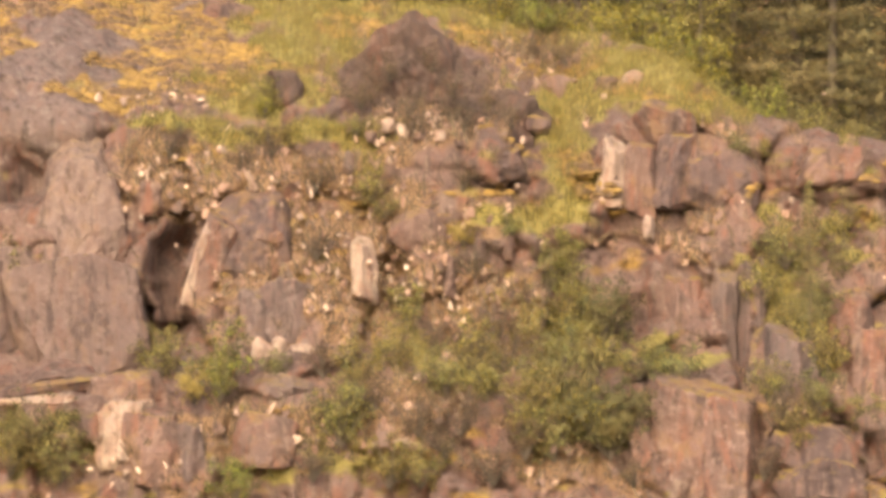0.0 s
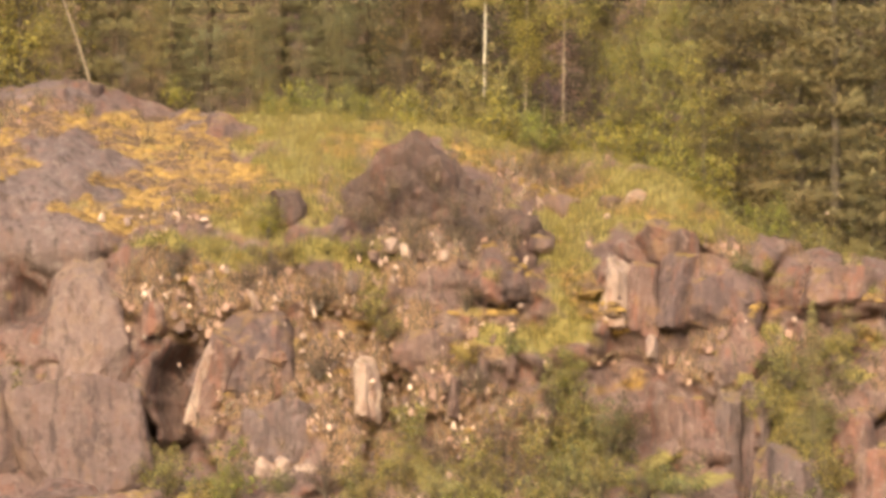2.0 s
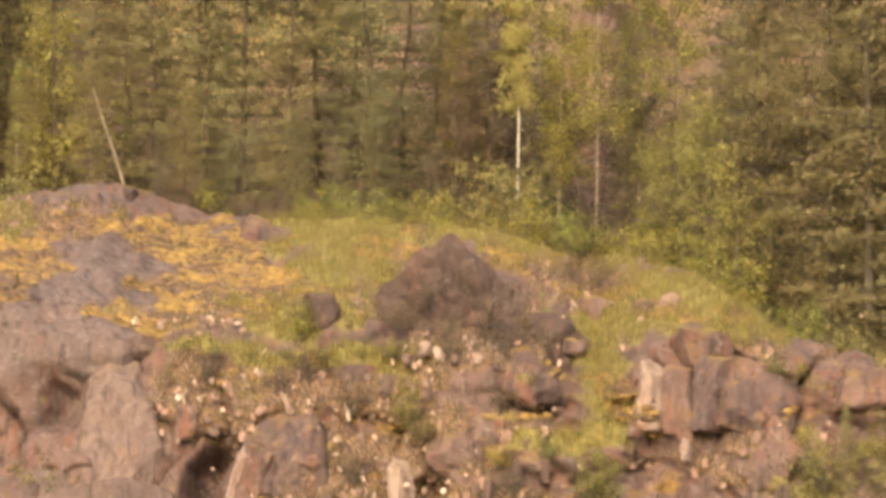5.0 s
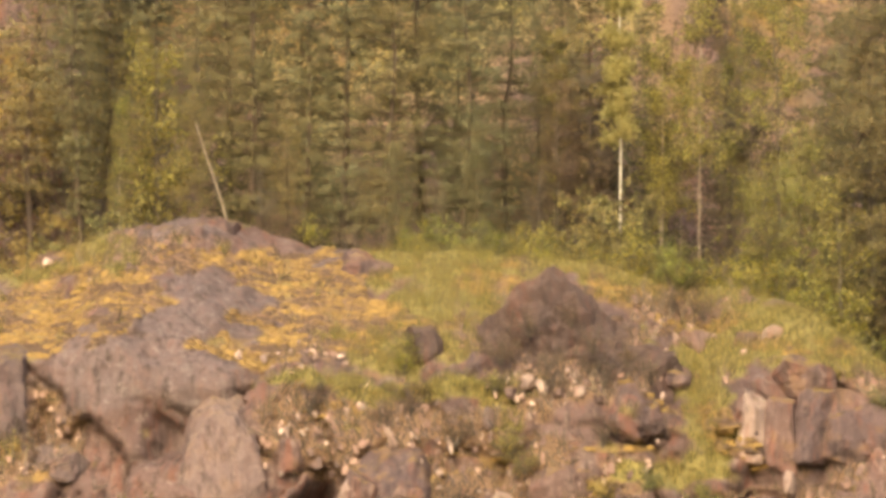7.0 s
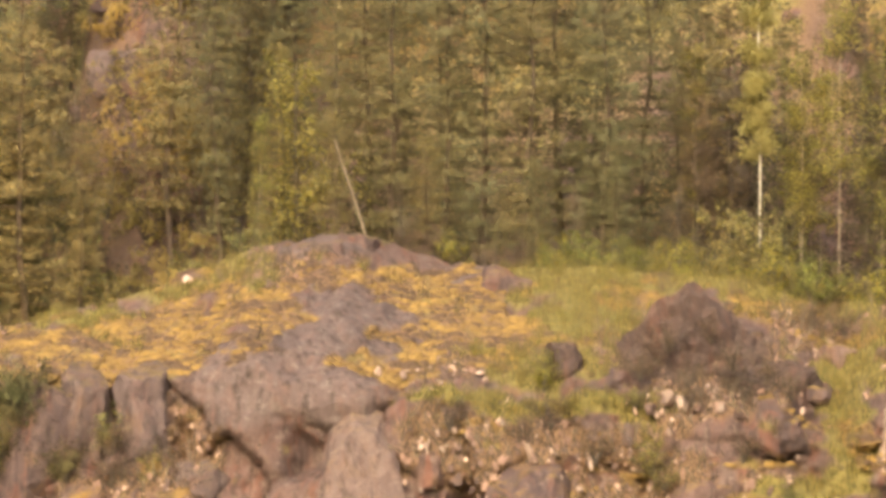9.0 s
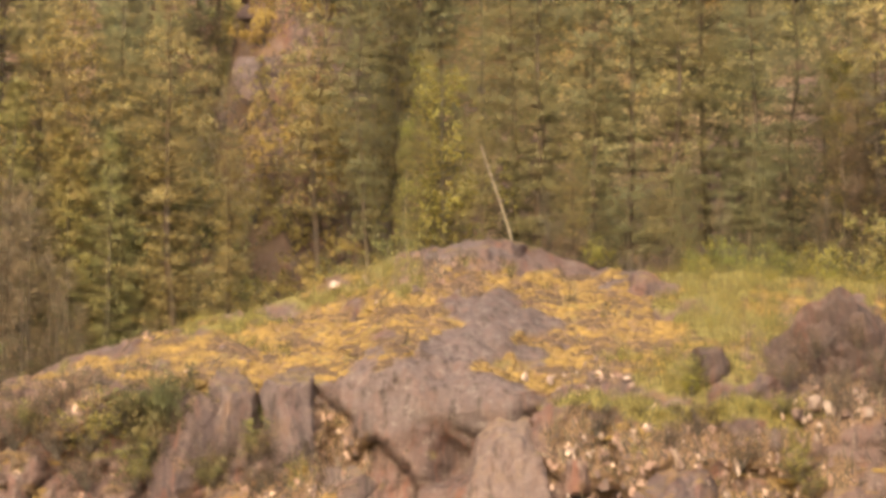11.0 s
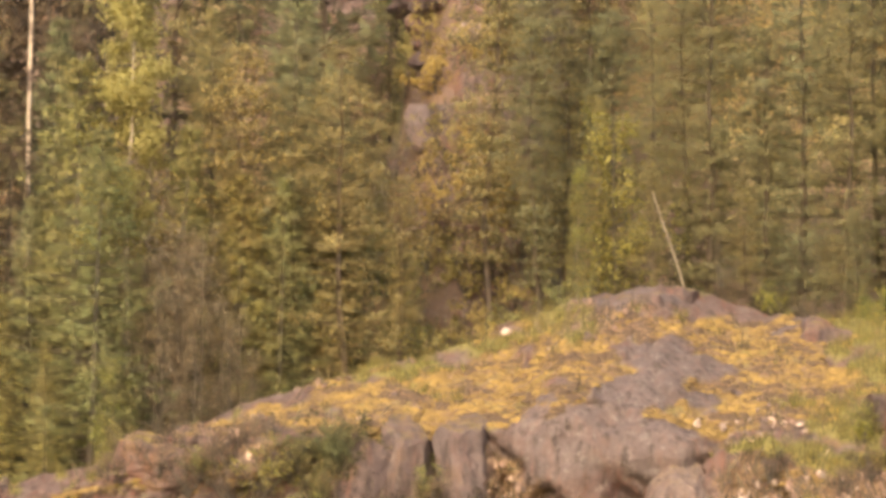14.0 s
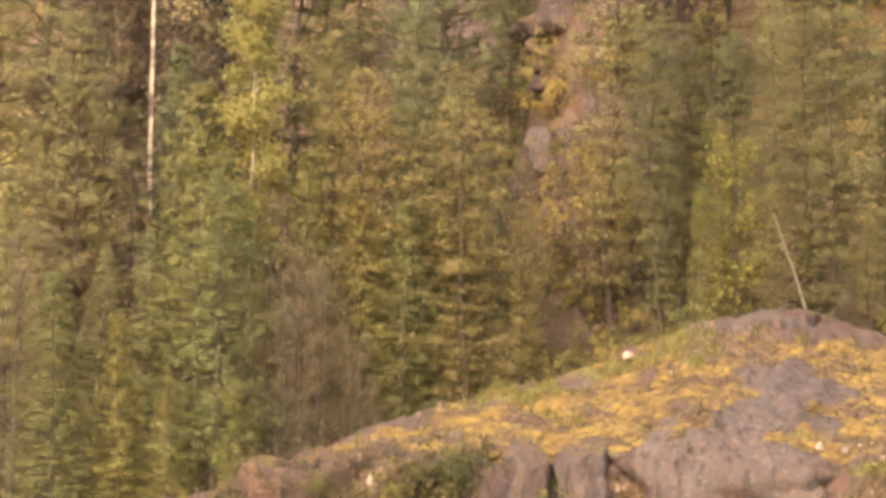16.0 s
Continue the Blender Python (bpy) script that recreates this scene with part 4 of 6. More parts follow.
def pine_parts(h, r, seed, low=0.12, thick=1.0, leaf=0.2, stem=0.85, sway_by=0.4):
    rng = np.random.default_rng(seed)
    trunk, limbs, needles = Geo(), Geo(), Geo()
    zs = np.linspace(-0.4, h * 0.98, 10)
    sway = np.cumsum(rng.normal(0, 0.014 * h, (10, 2)), 0) * sway_by
    trunk.tube(np.c_[sway, zs], np.linspace((0.011 * h + 0.03) * stem, 0.02, 10), 7)
    z, cs, outs = low * h, [], []
    while z < h * 0.98:
        up = (z / h - low) / (1 - low)
        R = r * (0.45 + 0.9 * up - 1.15 * up ** 2.4) * rng.uniform(0.6, 1.2)
        n = rng.integers(3, 6)
        a0 = rng.uniform(0, 6.28)
        for q in range(n):
            a = a0 + q * 6.283 / n + rng.normal(0, 0.3)
            L = max(0.35, R * rng.uniform(0.6, 1.2))
            d = np.array((math.cos(a), math.sin(a)))
            s = np.linspace(0, 1, 5)
            lift = (0.05 + 0.45 * up) * L * s ** 1.3 + rng.normal(0, 0.04) * L * s - 0.12 * L * s
            base = np.array([np.interp(z, zs, sway[:, 0]), np.interp(z, zs, sway[:, 1])])
            limbs.tube(np.c_[base + d * (L * s)[:, None], z + lift][::2], np.linspace(0.014 + 0.007 * L, 0.006, 3), 3)
            for _ in range(int((2 if thick > 0.3 else 1) + L * 2.4 * thick)):
                t = rng.uniform(0.18, 1.05)
                mid = np.r_[base + d * L * t + np.array((-d[1], d[0])) * rng.normal(0, 0.22 * L * (1.2 - t)), z + np.interp(t, s, lift) + 0.06]
                m = int(rng.integers(16, 34) * (0.2 / leaf) ** 0.8)
                off = rng.normal(0, 1, (m, 3))
                cs.append(mid + off * np.array((0.24, 0.24, 0.085)) * rng.uniform(0.7, 1.4))
                outs.append(off * (0.5, 0.5, 0.8) + np.r_[d * 0.7 * t, 0.7])
        z += rng.uniform(0.3, 0.55)
    needles.leafage(rng, np.concatenate(cs), np.concatenate(outs), leaf, leaf * 0.43, 0.15)
    return trunk, limbs, needles


def birch_parts(h, r, seed, low=0.35, dense=1.0, leaf=0.12, stem=0.7, sway_by=0.35):
    rng = np.random.default_rng(seed)
    trunk, limbs, foliage = Geo(), Geo(), Geo()
    zs = np.linspace(-0.4, h, 12)
    sway = np.cumsum(rng.normal(0, 0.012 * h, (12, 2)), 0) * sway_by
    rad = np.linspace((0.0075 * h + 0.03) * stem, 0.012, 12)
    trunk.tube(np.c_[sway, zs], rad, 7)
    cs, outs = [], []
    for q in range(int(26 * (1 + h / 14))):
        z = rng.uniform(low, 0.97) * h
        up = z / h
        L = r * (1.25 - up) * rng.uniform(0.5, 1.3) + 0.25
        a = rng.uniform(0, 6.283)
        d = np.array((math.cos(a), math.sin(a)))
        s = np.linspace(0, 1, 6)
        rise = L * rng.uniform(0.5, 1.2) * s - 0.35 * L * s ** 2
        base = np.array([np.interp(z, zs, sway[:, 0]), np.interp(z, zs, sway[:, 1])])
        pts = np.c_[base + d * (L * s)[:, None], z + rise]
        limbs.tube(pts, np.linspace(0.008 + 0.008 * L, 0.004, 6), 4)
        for _ in range(5):
            t = rng.uniform(0.3, 1)
            p = np.array([np.interp(t, s, pts[:, k]) for k in range(3)])
            e = p + rng.normal(0, 0.28, 3) * L + np.array((0, 0, 0.1 * L))
            limbs.tube(np.stack([p, (p + e) / 2 + rng.normal(0, 0.03, 3), e]), (0.007, 0.005, 0.003), 3) if q % 2 else None
            m = int(26 * dense)
            if m:
                off = rng.normal(0, 0.13, (m, 3))
                cs.append(p + (e - p) * rng.uniform(0, 1.15, (m, 1)) + off)
                outs.append(off / 0.2 + np.r_[d * t, 0.5])
    if cs:
        foliage.leafage(rng, np.concatenate(cs), np.concatenate(outs), leaf, leaf * 0.7)
    return trunk, limbs, foliage if cs else None


def shrub_parts(h, r, seed, dense=1.0, leaf=0.11):
    rng = np.random.default_rng(seed)
    stems, foliage = Geo(), Geo()
    cs = []
    for q in range(int(9 + 7 * r)):
        a, lean = rng.uniform(0, 6.283), rng.uniform(0.1, 1) ** 0.7
        tip = np.array((math.cos(a) * r * lean, math.sin(a) * r * lean, h * (1 - 0.5 * lean ** 2) * rng.uniform(0.6, 1.05)))
        s = np.linspace(0, 1, 5)[:, None]
        pts = np.array((0, 0, -0.25)) + (tip + (0, 0, 0.25)) * s + np.array((0, 0, 0.2 * h)) * (s * (1 - s))
        stems.tube(pts, np.linspace(0.022, 0.005, 5), 4)
        for _ in range(int(5 * dense)):
            t = rng.uniform(0.3, 1.05)
            c = pts[0] + (pts[-1] - pts[0]) * t + rng.normal(0, 0.12 * (r + h) / 2, 3)
            cs.append(c + rng.normal(0, 0.085, (rng.integers(10, 20), 3)) * (0.7 + 0.3 * r))
    cs = np.concatenate(cs)
    foliage.leafage(rng, cs, cs / (r, r, h) - (0, 0, 0.25), leaf, leaf * 0.65)
    return stems, foliage


MADE = {}


def plant(kind, x, y, z, size, label, category, group, builder, mats, names, turn=0.0, lean=0.0):
    """A plant of that kind at its root; plants of one kind share their meshes."""
    if kind not in MADE:
        root = new(names[0])
        root.empty_display_size = 0.2
        for geo, mat, nm in zip(builder(), mats, names[1:]):
            if geo is not None:
                part(nm, geo, mat, root, smooth=nm in ("trunk", "branchwork", "stemwork"), kind="" if nm == "trunk" else "stuff")
        MADE[kind] = root
        root.matrix_world = pose(x, y, z, 0, lean, turn) @ Matrix.Diagonal((size, size, size, 1))
        return tagged(root, label, category, group)
    root = MADE[kind]
    ob = copy_thing(root, Matrix.Identity(4))
    ob.matrix_world = pose(x, y, z, 0, lean, turn) @ Matrix.Diagonal((size, size, size, 1))
    return tagged(ob, label, category, group)


def root_height(x, y):
    """The height of the ground at x, y: behind the crest the forest floor, in front of it the face."""
    x = np.float64(x)
    if y >= depth(x, crest(x)):
        return float(plateau(x, np.float64(y)))
    zs = np.linspace(0, float(crest(x)), 400)
    return float(np.interp(y, depth(np.full(400, x), zs), zs))


TREE_RNG = np.random.default_rng(77)


def tree(kind, x, y, top, label, lean=0.0, turn=None):
    """A tree whose root is at x, y and whose tip reaches the height top."""
    z = root_height(x, y) - 0.1
    spec = KINDS[kind]
    s = (top - z) / spec["h"]
    return plant(kind, x, y, z, s, label, spec["category"], spec["group"], spec["build"], spec["mats"],
                 spec["names"], TREE_RNG.uniform(0, 360) if turn is None else turn, lean)


def kind_of(category, group, h, build, mats, first):
    return dict(category=category, group=group, h=h, build=build, mats=mats, names=(first, "trunk", "branchwork", "crown"))


KINDS = {}
for n in range(3):
    KINDS["fars" + "abc"[n]] = kind_of("spruce", "spruces on the far slope", 12.0, lambda n=n: spruce_parts(12.0, (2.4, 2.0, 2.7)[n], 230 + n, 0.25, 0.42), (BARK_GREY, BARK_GREY, NEEDLE_SPRUCE), "spruce_tree")
    KINDS["farp" + "abc"[n]] = kind_of("pine", "pines on the far slope", 13.0, lambda n=n: pine_parts(13.0, (2.8, 2.4, 3.0)[n], 350 + n, 0.1, 0.25, 0.46), (BARK_PINE, BARK_PINE, NEEDLE_PINE), "pine_tree")
for n in range(4):
    KINDS["spruce" + "abcd"[n]] = kind_of("spruce", "spruces in the wood", 12.0, lambda n=n: spruce_parts(12.0, (2.3, 1.9, 2.7, 2.1)[n], 200 + n, 0.65, 0.27), (BARK_GREY, BARK_GREY, NEEDLE_SPRUCE), "spruce_tree")
    KINDS["pine" + "abcd"[n]] = kind_of("pine", "pines in the wood", 14.0, lambda n=n: pine_parts(14.0, (2.8, 2.4, 3.2, 2.6)[n], 300 + n, (0.08, 0.14, 0.1, 0.2)[n], 0.75, 0.23), (BARK_PINE, BARK_PINE, NEEDLE_PINE), "pine_tree")
for n in range(4):
    KINDS["warmpine" + "abcd"[n]] = kind_of("pine", "brownish pines in the wood", 14.0, lambda n=n: pine_parts(14.0, (2.8, 2.4, 3.2, 2.6)[n], 320 + n, (0.08, 0.14, 0.1, 0.2)[n], 0.75, 0.22), (BARK_PINE, BARK_PINE, NEEDLE_WARM), "pine_tree")
for n in range(2):
    KINDS["broad" + "ab"[n]] = kind_of("spruce", "huge broad spruces above the cliff", 14.0, lambda n=n: pine_parts(14.0, (3.4, 3.0)[n], 250 + n, 0.03, 1.1, 0.22, sway_by=0.1), (BARK_GREY, BARK_GREY, NEEDLE_DEEP), "spruce_tree")
    KINDS["olive" + "ab"[n]] = kind_of("spruce", "broad olive spruces", 14.0, lambda n=n: spruce_parts(14.0, (3.0, 2.6)[n], 240 + n, 0.95, 0.21), (BARK_GREY, BARK_GREY, NEEDLE_OLIVE), "spruce_tree")
    KINDS["light" + "ab"[n]] = kind_of("spruce", "light green spruces", 9.0, lambda n=n: spruce_parts(9.0, (2.5, 2.1)[n], 220 + n, 1.1, 0.19), (BARK_GREY, BARK_GREY, NEEDLE_LIGHT), "spruce_tree")
    KINDS["thinpine" + "ab"[n]] = kind_of("pine", "thin pines in the wood", 14.0, lambda n=n: pine_parts(14.0, 1.7, 340 + n, 0.25, 0.6, stem=0.5), (BARK_PINE, BARK_PINE, NEEDLE_PINE), "pine_tree")
    KINDS["birch" + "ab"[n]] = kind_of("birch", "birches in the wood", 12.0, lambda n=n: birch_parts(12.0, (1.1, 1.5)[n], 400 + n, 0.3, 1.2, stem=0.4), (BARK_GREY, BARK_GREY, LEAF_BIRCH), "birch_tree")
    KINDS["trunky" + "ab"[n]] = kind_of("birch", "slim birches in the wood", 12.0, lambda n=n: birch_parts(12.0, 0.6, 420 + n, 0.4, 0.9, sway_by=0.15, stem=0.25), (BARK_STEM, BARK_GREY, LEAF_BIRCH), "birch_tree")
    KINDS["twiggy" + "ab"[n]] = kind_of("alder", "leafless alders in the wood", 8.0, lambda n=n: birch_parts(8.0, (1.5, 1.2)[n], 440 + n, 0.1, 0.55, 0.1), (BARK_GREY, BARK_GREY, LEAF_ALDER), "alder_tree")
    KINDS["young" + "ab"[n]] = kind_of("young birch", "young birches by the wood's edge", 5.0, lambda n=n: birch_parts(5.0, 1.0, 460 + n, 0.08, 0.8, 0.13), (BARK_GREY, BARK_GREY, LEAF_BIRCH), "birch_sapling")

KINDS["lush"] = kind_of("birch", "birches in the wood", 13.0, lambda: birch_parts(13.0, 0.9, 485, 0.4, 2.6, 0.12, sway_by=0.2), (BARK_STEM, BARK_GREY, LEAF_FRESH), "birch_tree")
KINDS["birtall"] = kind_of("birch", "birches in the wood", 14.0, lambda: birch_parts(14.0, 0.2, 480, 0.35, 2.4, 0.13, sway_by=0.12, stem=0.3), (BARK_BIRCH, BARK_GREY, LEAF_FRESH), "birch_tree")
KINDS["pinetall"] = kind_of("pine", "old pines in the wood", 16.0, lambda: pine_parts(16.0, 1.6, 345, 0.74, 0.6, stem=0.32, sway_by=0.1), (BARK_PALE, BARK_PINE, NEEDLE_PINE), "pine_tree")
# Dense dark alders that stand in for shade between the trees.
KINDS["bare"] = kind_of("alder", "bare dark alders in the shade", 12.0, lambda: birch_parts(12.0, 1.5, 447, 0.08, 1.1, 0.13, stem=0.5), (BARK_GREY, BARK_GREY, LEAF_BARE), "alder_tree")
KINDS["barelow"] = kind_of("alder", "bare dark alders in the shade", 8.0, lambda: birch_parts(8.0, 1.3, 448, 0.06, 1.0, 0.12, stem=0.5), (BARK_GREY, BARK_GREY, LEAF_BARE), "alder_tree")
KINDS["spruceca"] = kind_of("spruce", "spruces in the wood", 12.0, lambda: spruce_parts(12.0, 1.7, 210, 0.8), (BARK_GREY, BARK_GREY, NEEDLE_SPRUCE), "spruce_tree")
tree("farpb", -41.37, 150, 42.86, "pine at the back of the wood")
tree("twiggya", -27.52, 128.5, 23.43, "grey-brown leafless alder by the rocks")
tree("twiggyb", -26.22, 128.8, 23.82, "grey-brown leafless alder by the moss")
tree("twiggya", -25.08, 129.2, 21.52, "brown leafless alder by the moss")
tree("twiggya", -22.2, 141.5, 29.5, "grey alder beside a rocky bluff")
tree("younga", -21.8, 139.5, 25.5, "young birch at the foot of a bluff")
tree("thinpinea", -16.9, 142, 31.26, "thin pine before a rocky gap")
tree("thinpineb", -16.58, 143, 34.37, "thin pine before a rocky gap")
tree("pinec", -4.16, 143, 33.81, "broad pine at the back of the wood")
tree("pineb", -14.19, 142, 33.57, "olive pine at the back of the wood")
# Dark alders added to fill the shaded recess around the pale trunk.
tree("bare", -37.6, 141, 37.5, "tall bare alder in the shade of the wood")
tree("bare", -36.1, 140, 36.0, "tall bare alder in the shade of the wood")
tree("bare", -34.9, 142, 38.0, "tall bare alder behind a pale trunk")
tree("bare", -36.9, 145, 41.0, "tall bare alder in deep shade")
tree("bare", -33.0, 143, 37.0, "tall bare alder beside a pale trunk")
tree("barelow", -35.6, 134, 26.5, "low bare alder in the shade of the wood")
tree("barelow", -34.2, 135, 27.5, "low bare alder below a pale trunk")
tree("lighta", -30.85, 131, 30.5, "pointed yellow-green spruce beside a birch")
tree("sprucea", -32.3, 131.5, 25.6, "olive spruce in front of a pale trunk")
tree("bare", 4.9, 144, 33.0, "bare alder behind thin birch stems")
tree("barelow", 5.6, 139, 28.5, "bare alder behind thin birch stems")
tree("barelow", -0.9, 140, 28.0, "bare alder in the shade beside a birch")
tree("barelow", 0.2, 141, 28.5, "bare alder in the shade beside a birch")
tree("olivea", -34.26, 131, 24.89, "olive spruce below a pale trunk")
tree("oliveb", -32.10, 132, 25.8, "olive spruce beside a pale trunk")
tree("lightb", -24.15, 131.2, 26.22, "light green spruce beside the alders")
tree("lighta", -25.60, 131.5, 26.49, "light green spruce behind the alders")
tree("lightb", -22.7, 133.5, 25.8, "light green spruce near the moss")
tree("warmpineb", -20.53, 133.5, 23.60, "low spreading pine by the moss")
tree("lighta", -34.39, 127.0, 23.39, "young light green spruce at the foot of the wood")
tree("lightb", -32.49, 127.6, 22.10, "young spruce with upturned tips")
tree("lightb", -30.60, 126.4, 20.11, "small bright green spruce in front of taller ones")
tree("lighta", -29.54, 128.2, 27.42, "dense green spruce with drooping branches")
tree("lush", -29.10, 131, 34.92, "tall birch with fresh yellow-green leaves")
tree("twiggya", -27.01, 129.5, 24.50, "grey-brown alder with bare twigs")
tree("twiggyb", -25.59, 129.0, 21.85, "brown leafless alder beside the moss")
tree("twiggyb", -28.37, 130.5, 26.36, "grey leafless alder among spruces")
tree("olivea", -26.63, 132.5, 32.17, "broad olive spruce behind alders")
tree("oliveb", -24.56, 135, 34.61, "broad olive spruce behind the crest")
tree("oliveb", -23.18, 135, 31.10, "olive spruce on the hilltop")
tree("farpb", -25.94, 150, 41.04, "olive pine before a bare slope")
tree("farpc", -27.06, 154, 41.44, "far pine before a bare slope")
tree("farpa", -31.19, 147, 39.58, "far pine between spruces")
tree("farsa", -30.55, 150, 41.40, "far spruce between spruces")
tree("sprucea", -22.76, 132.5, 22.35, "low dark spruce at the crest")
tree("spruceb", -24.52, 132.0, 22.67, "low dark green spruce")
tree("thinpinea", -18.37, 139, 40.14, "slim pine with a bare reddish trunk")
tree("thinpineb", -16.44, 137, 32.90, "slim crooked pine of the wood")
tree("trunkya", -15.18, 136, 27.11, "young birch with a thin stem")
tree("youngb", -14.08, 138, 29.00, "bright green young birch behind the crown")
tree("spruceb", -14.86, 140, 30.39, "narrow dark spruce of the wood")
tree("pinec", -11.12, 139, 35.35, "broad pine with layered branches")
tree("pinea", -8.00, 138, 36.23, "broad olive pine with layered branches")
tree("pined", -5.22, 140, 35.90, "tall pine with layered branches")
tree("pineb", -2.75, 141, 33.74, "olive pine at the edge of a gap")
tree("spruceb", -1.48, 147, 31.80, "far bluish spruce in a gap")
tree("sprucec", -0.29, 148, 30.15, "far dark spruce in the gap")
tree("birtall", 1.29, 137, 35.66, "slender birch with a strip of bright leaves")
tree("trunkya", 3.8, 137, 32.74, "slim pale birch by the grass")
tree("trunkyb", 2.58, 138, 28.76, "thin birch stem by the grass")
tree("trunkyb", 2.58, 139, 30.80, "thin reddish birch stem")
tree("trunkya", -1.01, 142, 30.65, "thin pale birch stem")
tree("trunkyb", 5.27, 140, 31.01, "thin birch in the shade")
tree("trunkya", 3.33, 143, 29.66, "thin birch in the gap")
tree("pinec", -3.73, 137, 32.30, "dark reddish-stemmed pine of the wood")
tree("pined", -6.52, 136.5, 32.96, "broad olive pine with layered branches")
tree("pinea", -9.23, 138, 32.15, "broad olive pine with layered branches")
tree("sprucec", -0.38, 147, 32.29, "far bluish spruce behind the birches")
tree("spruced", 5.30, 149, 31.66, "far dark spruce in the gap")
tree("youngb", 5.88, 131, 23.14, "young birch with fresh leaves")
tree("younga", 6.96, 131, 24.40, "young olive birch of the wood")
tree("birchb", 6.58, 137, 32.10, "birch with olive leaves")
tree("youngb", 8.06, 129, 22.46, "young green birch in front of a spruce")
tree("broada", 10.91, 130, 34.72, "huge broad spruce at the edge of the crag")
tree("broadb", 13.31, 131, 33.87, "tall broad spruce above the cliff")
tree("broadb", 9.34, 134, 29.56, "tall olive spruce of the wood")
tree("pinec", 9.17, 139, 35.84, "tall pine behind the spruces")
tree("broada", 11.94, 128, 31.87, "broad spruce with yellowish tips")
tree("warmpineb", -36.02, 134, 32.95, "olive pine among spruces")
tree("warmpinea", -38.79, 136, 34.87, "pine at the edge of the dark wood")
tree("pinetall", -33.85, 137, 42.57, "old pine with a sunlit bare trunk")
tree("sprucea", -33.07, 138, 33.18, "olive spruce beside a birch")
tree("warmpined", -25.57, 133, 30.73, "pine with yellowish tips")
tree("lightb", -27.29, 131, 27.92, "light olive spruce behind the bare alders")
tree("warmpinec", -23.3, 134.5, 28.19, "low spreading pine beside a gap")
tree("spruceb", -36.89, 130, 27.00, "dark spruce in deep shade")
tree("twiggya", -36.05, 128.5, 25.23, "brown leafless alder in the shade")
tree("youngb", -28.45, 126.5, 19.03, "green sapling at the foot of a spruce")
tree("pineb", -11.57, 141, 35.65, "olive pine behind the hill's crown")
tree("pined", -12.48, 136, 27.06, "low bushy pine behind the crown")
tree("pinea", -9.44, 134.5, 25.96, "low bushy pine behind the hilltop")
tree("pinec", -5.97, 135, 25.27, "low brown-tinged pine of the wood")
tree("pineb", -3.61, 136, 25.98, "low pine at the edge of the grass")
tree("twiggya", -1.40, 136, 24.46, "grey leafless alder at the edge")
tree("twiggyb", -4.69, 133, 23.85, "brown bush-like alder by the grass")
tree("twiggya", -10.37, 134, 24.39, "brown leafless alder behind the leaning pole")
tree("spruceca", 10.41, 119.6, 14.18, "young ragged spruce growing out of the cliff")
tree("younga", 3.67, 120.6, 12.66, "sapling with olive leaves on the cliff")
tree("twiggyb", -1.60, 126, 20.34, "thin dry sapling on the pyramid")
tree("twiggya", 2.24, 118.2, 7.98, "dry sapling among brush")
tree("twiggya", -27.41, 128.2, 22.15, "brown leafless alder before green spruces")
tree("twiggyb", -26.24, 128.0, 21.42, "brown leafless alder before green spruces")
tree("twiggya", -25.23, 128.6, 20.81, "brown leafless alder beside low rocks")
tree("twiggyb", -27.18, 129.4, 23.89, "tall brown leafless alder among spruces")
tree("twiggya", -24.57, 128.8, 19.98, "low brown alder beside low rocks")
tree("warmpinec", -22.19, 132.2, 30.68, "brownish pine with rounded tufts")
tree("warmpinea", -23.87, 132.8, 29.41, "brownish pine with rounded tufts")
tree("olivea", -25.78, 131.8, 27.10, "olive spruce behind brown alders")
tree("warmpineb", -20.67, 133.0, 26.18, "low brownish pine beside a gap")


def far_wood():
    """Trees on the slope behind the hilltop, thinner where the rock shows through."""
    rng = np.random.default_rng(31)
    kinds = ["farsa", "farsb", "farsc", "farpa", "farpb", "farpc", "farpa", "farpb"]
    n = 0
    while n < 104:
        y = 141 + 64 * rng.uniform(0, 1)
        x = rng.uniform(-0.31, 0.13) * y
        if rng.uniform() < 0.95 and y < 188 and (-0.151 < x / y < -0.118 or 0.016 < x / y < 0.042):
            continue
        n += 1
        small = 0.8 if -0.151 < x / y < -0.11 else 1.0
        z = root_height(x, y)
        k, tall = kinds[rng.integers(0, 8)], rng.uniform(7, 13)
        if y > 181:
            TREE_RNG.uniform(0, 360)
            continue
        tree(k, x, y, z + tall * small, KINDS[k]["category"] + " on the wooded slope behind the hilltop")


far_wood()

SHRUBS = {}
for n in range(3):
    SHRUBS["green" + "abc"[n]] = (1.2, lambda n=n: shrub_parts(1.2, (0.8, 1.0, 0.7)[n], 500 + n), (BARK_GREY, LEAF_SHRUB))
    SHRUBS["bright" + "abc"[n]] = (1.2, lambda n=n: shrub_parts(1.2, (0.7, 0.9, 0.8)[n], 520 + n), (BARK_GREY, LEAF_BRIGHT))
    SHRUBS["yellow" + "abc"[n]] = (1.0, lambda n=n: shrub_parts(1.0, 0.7, 540 + n), (BARK_GREY, LEAF_YELLOW))
    SHRUBS["dry" + "abc"[n]] = (1.2, lambda n=n: shrub_parts(1.2, 0.9, 560 + n, 0.6, 0.09), (BARK_GREY, LEAF_DRY))
    SHRUBS["dark" + "abc"[n]] = (1.2, lambda n=n: shrub_parts(1.2, 1.0, 580 + n, 1.2, 0.12), (BARK_GREY, LEAF_SCRUB))


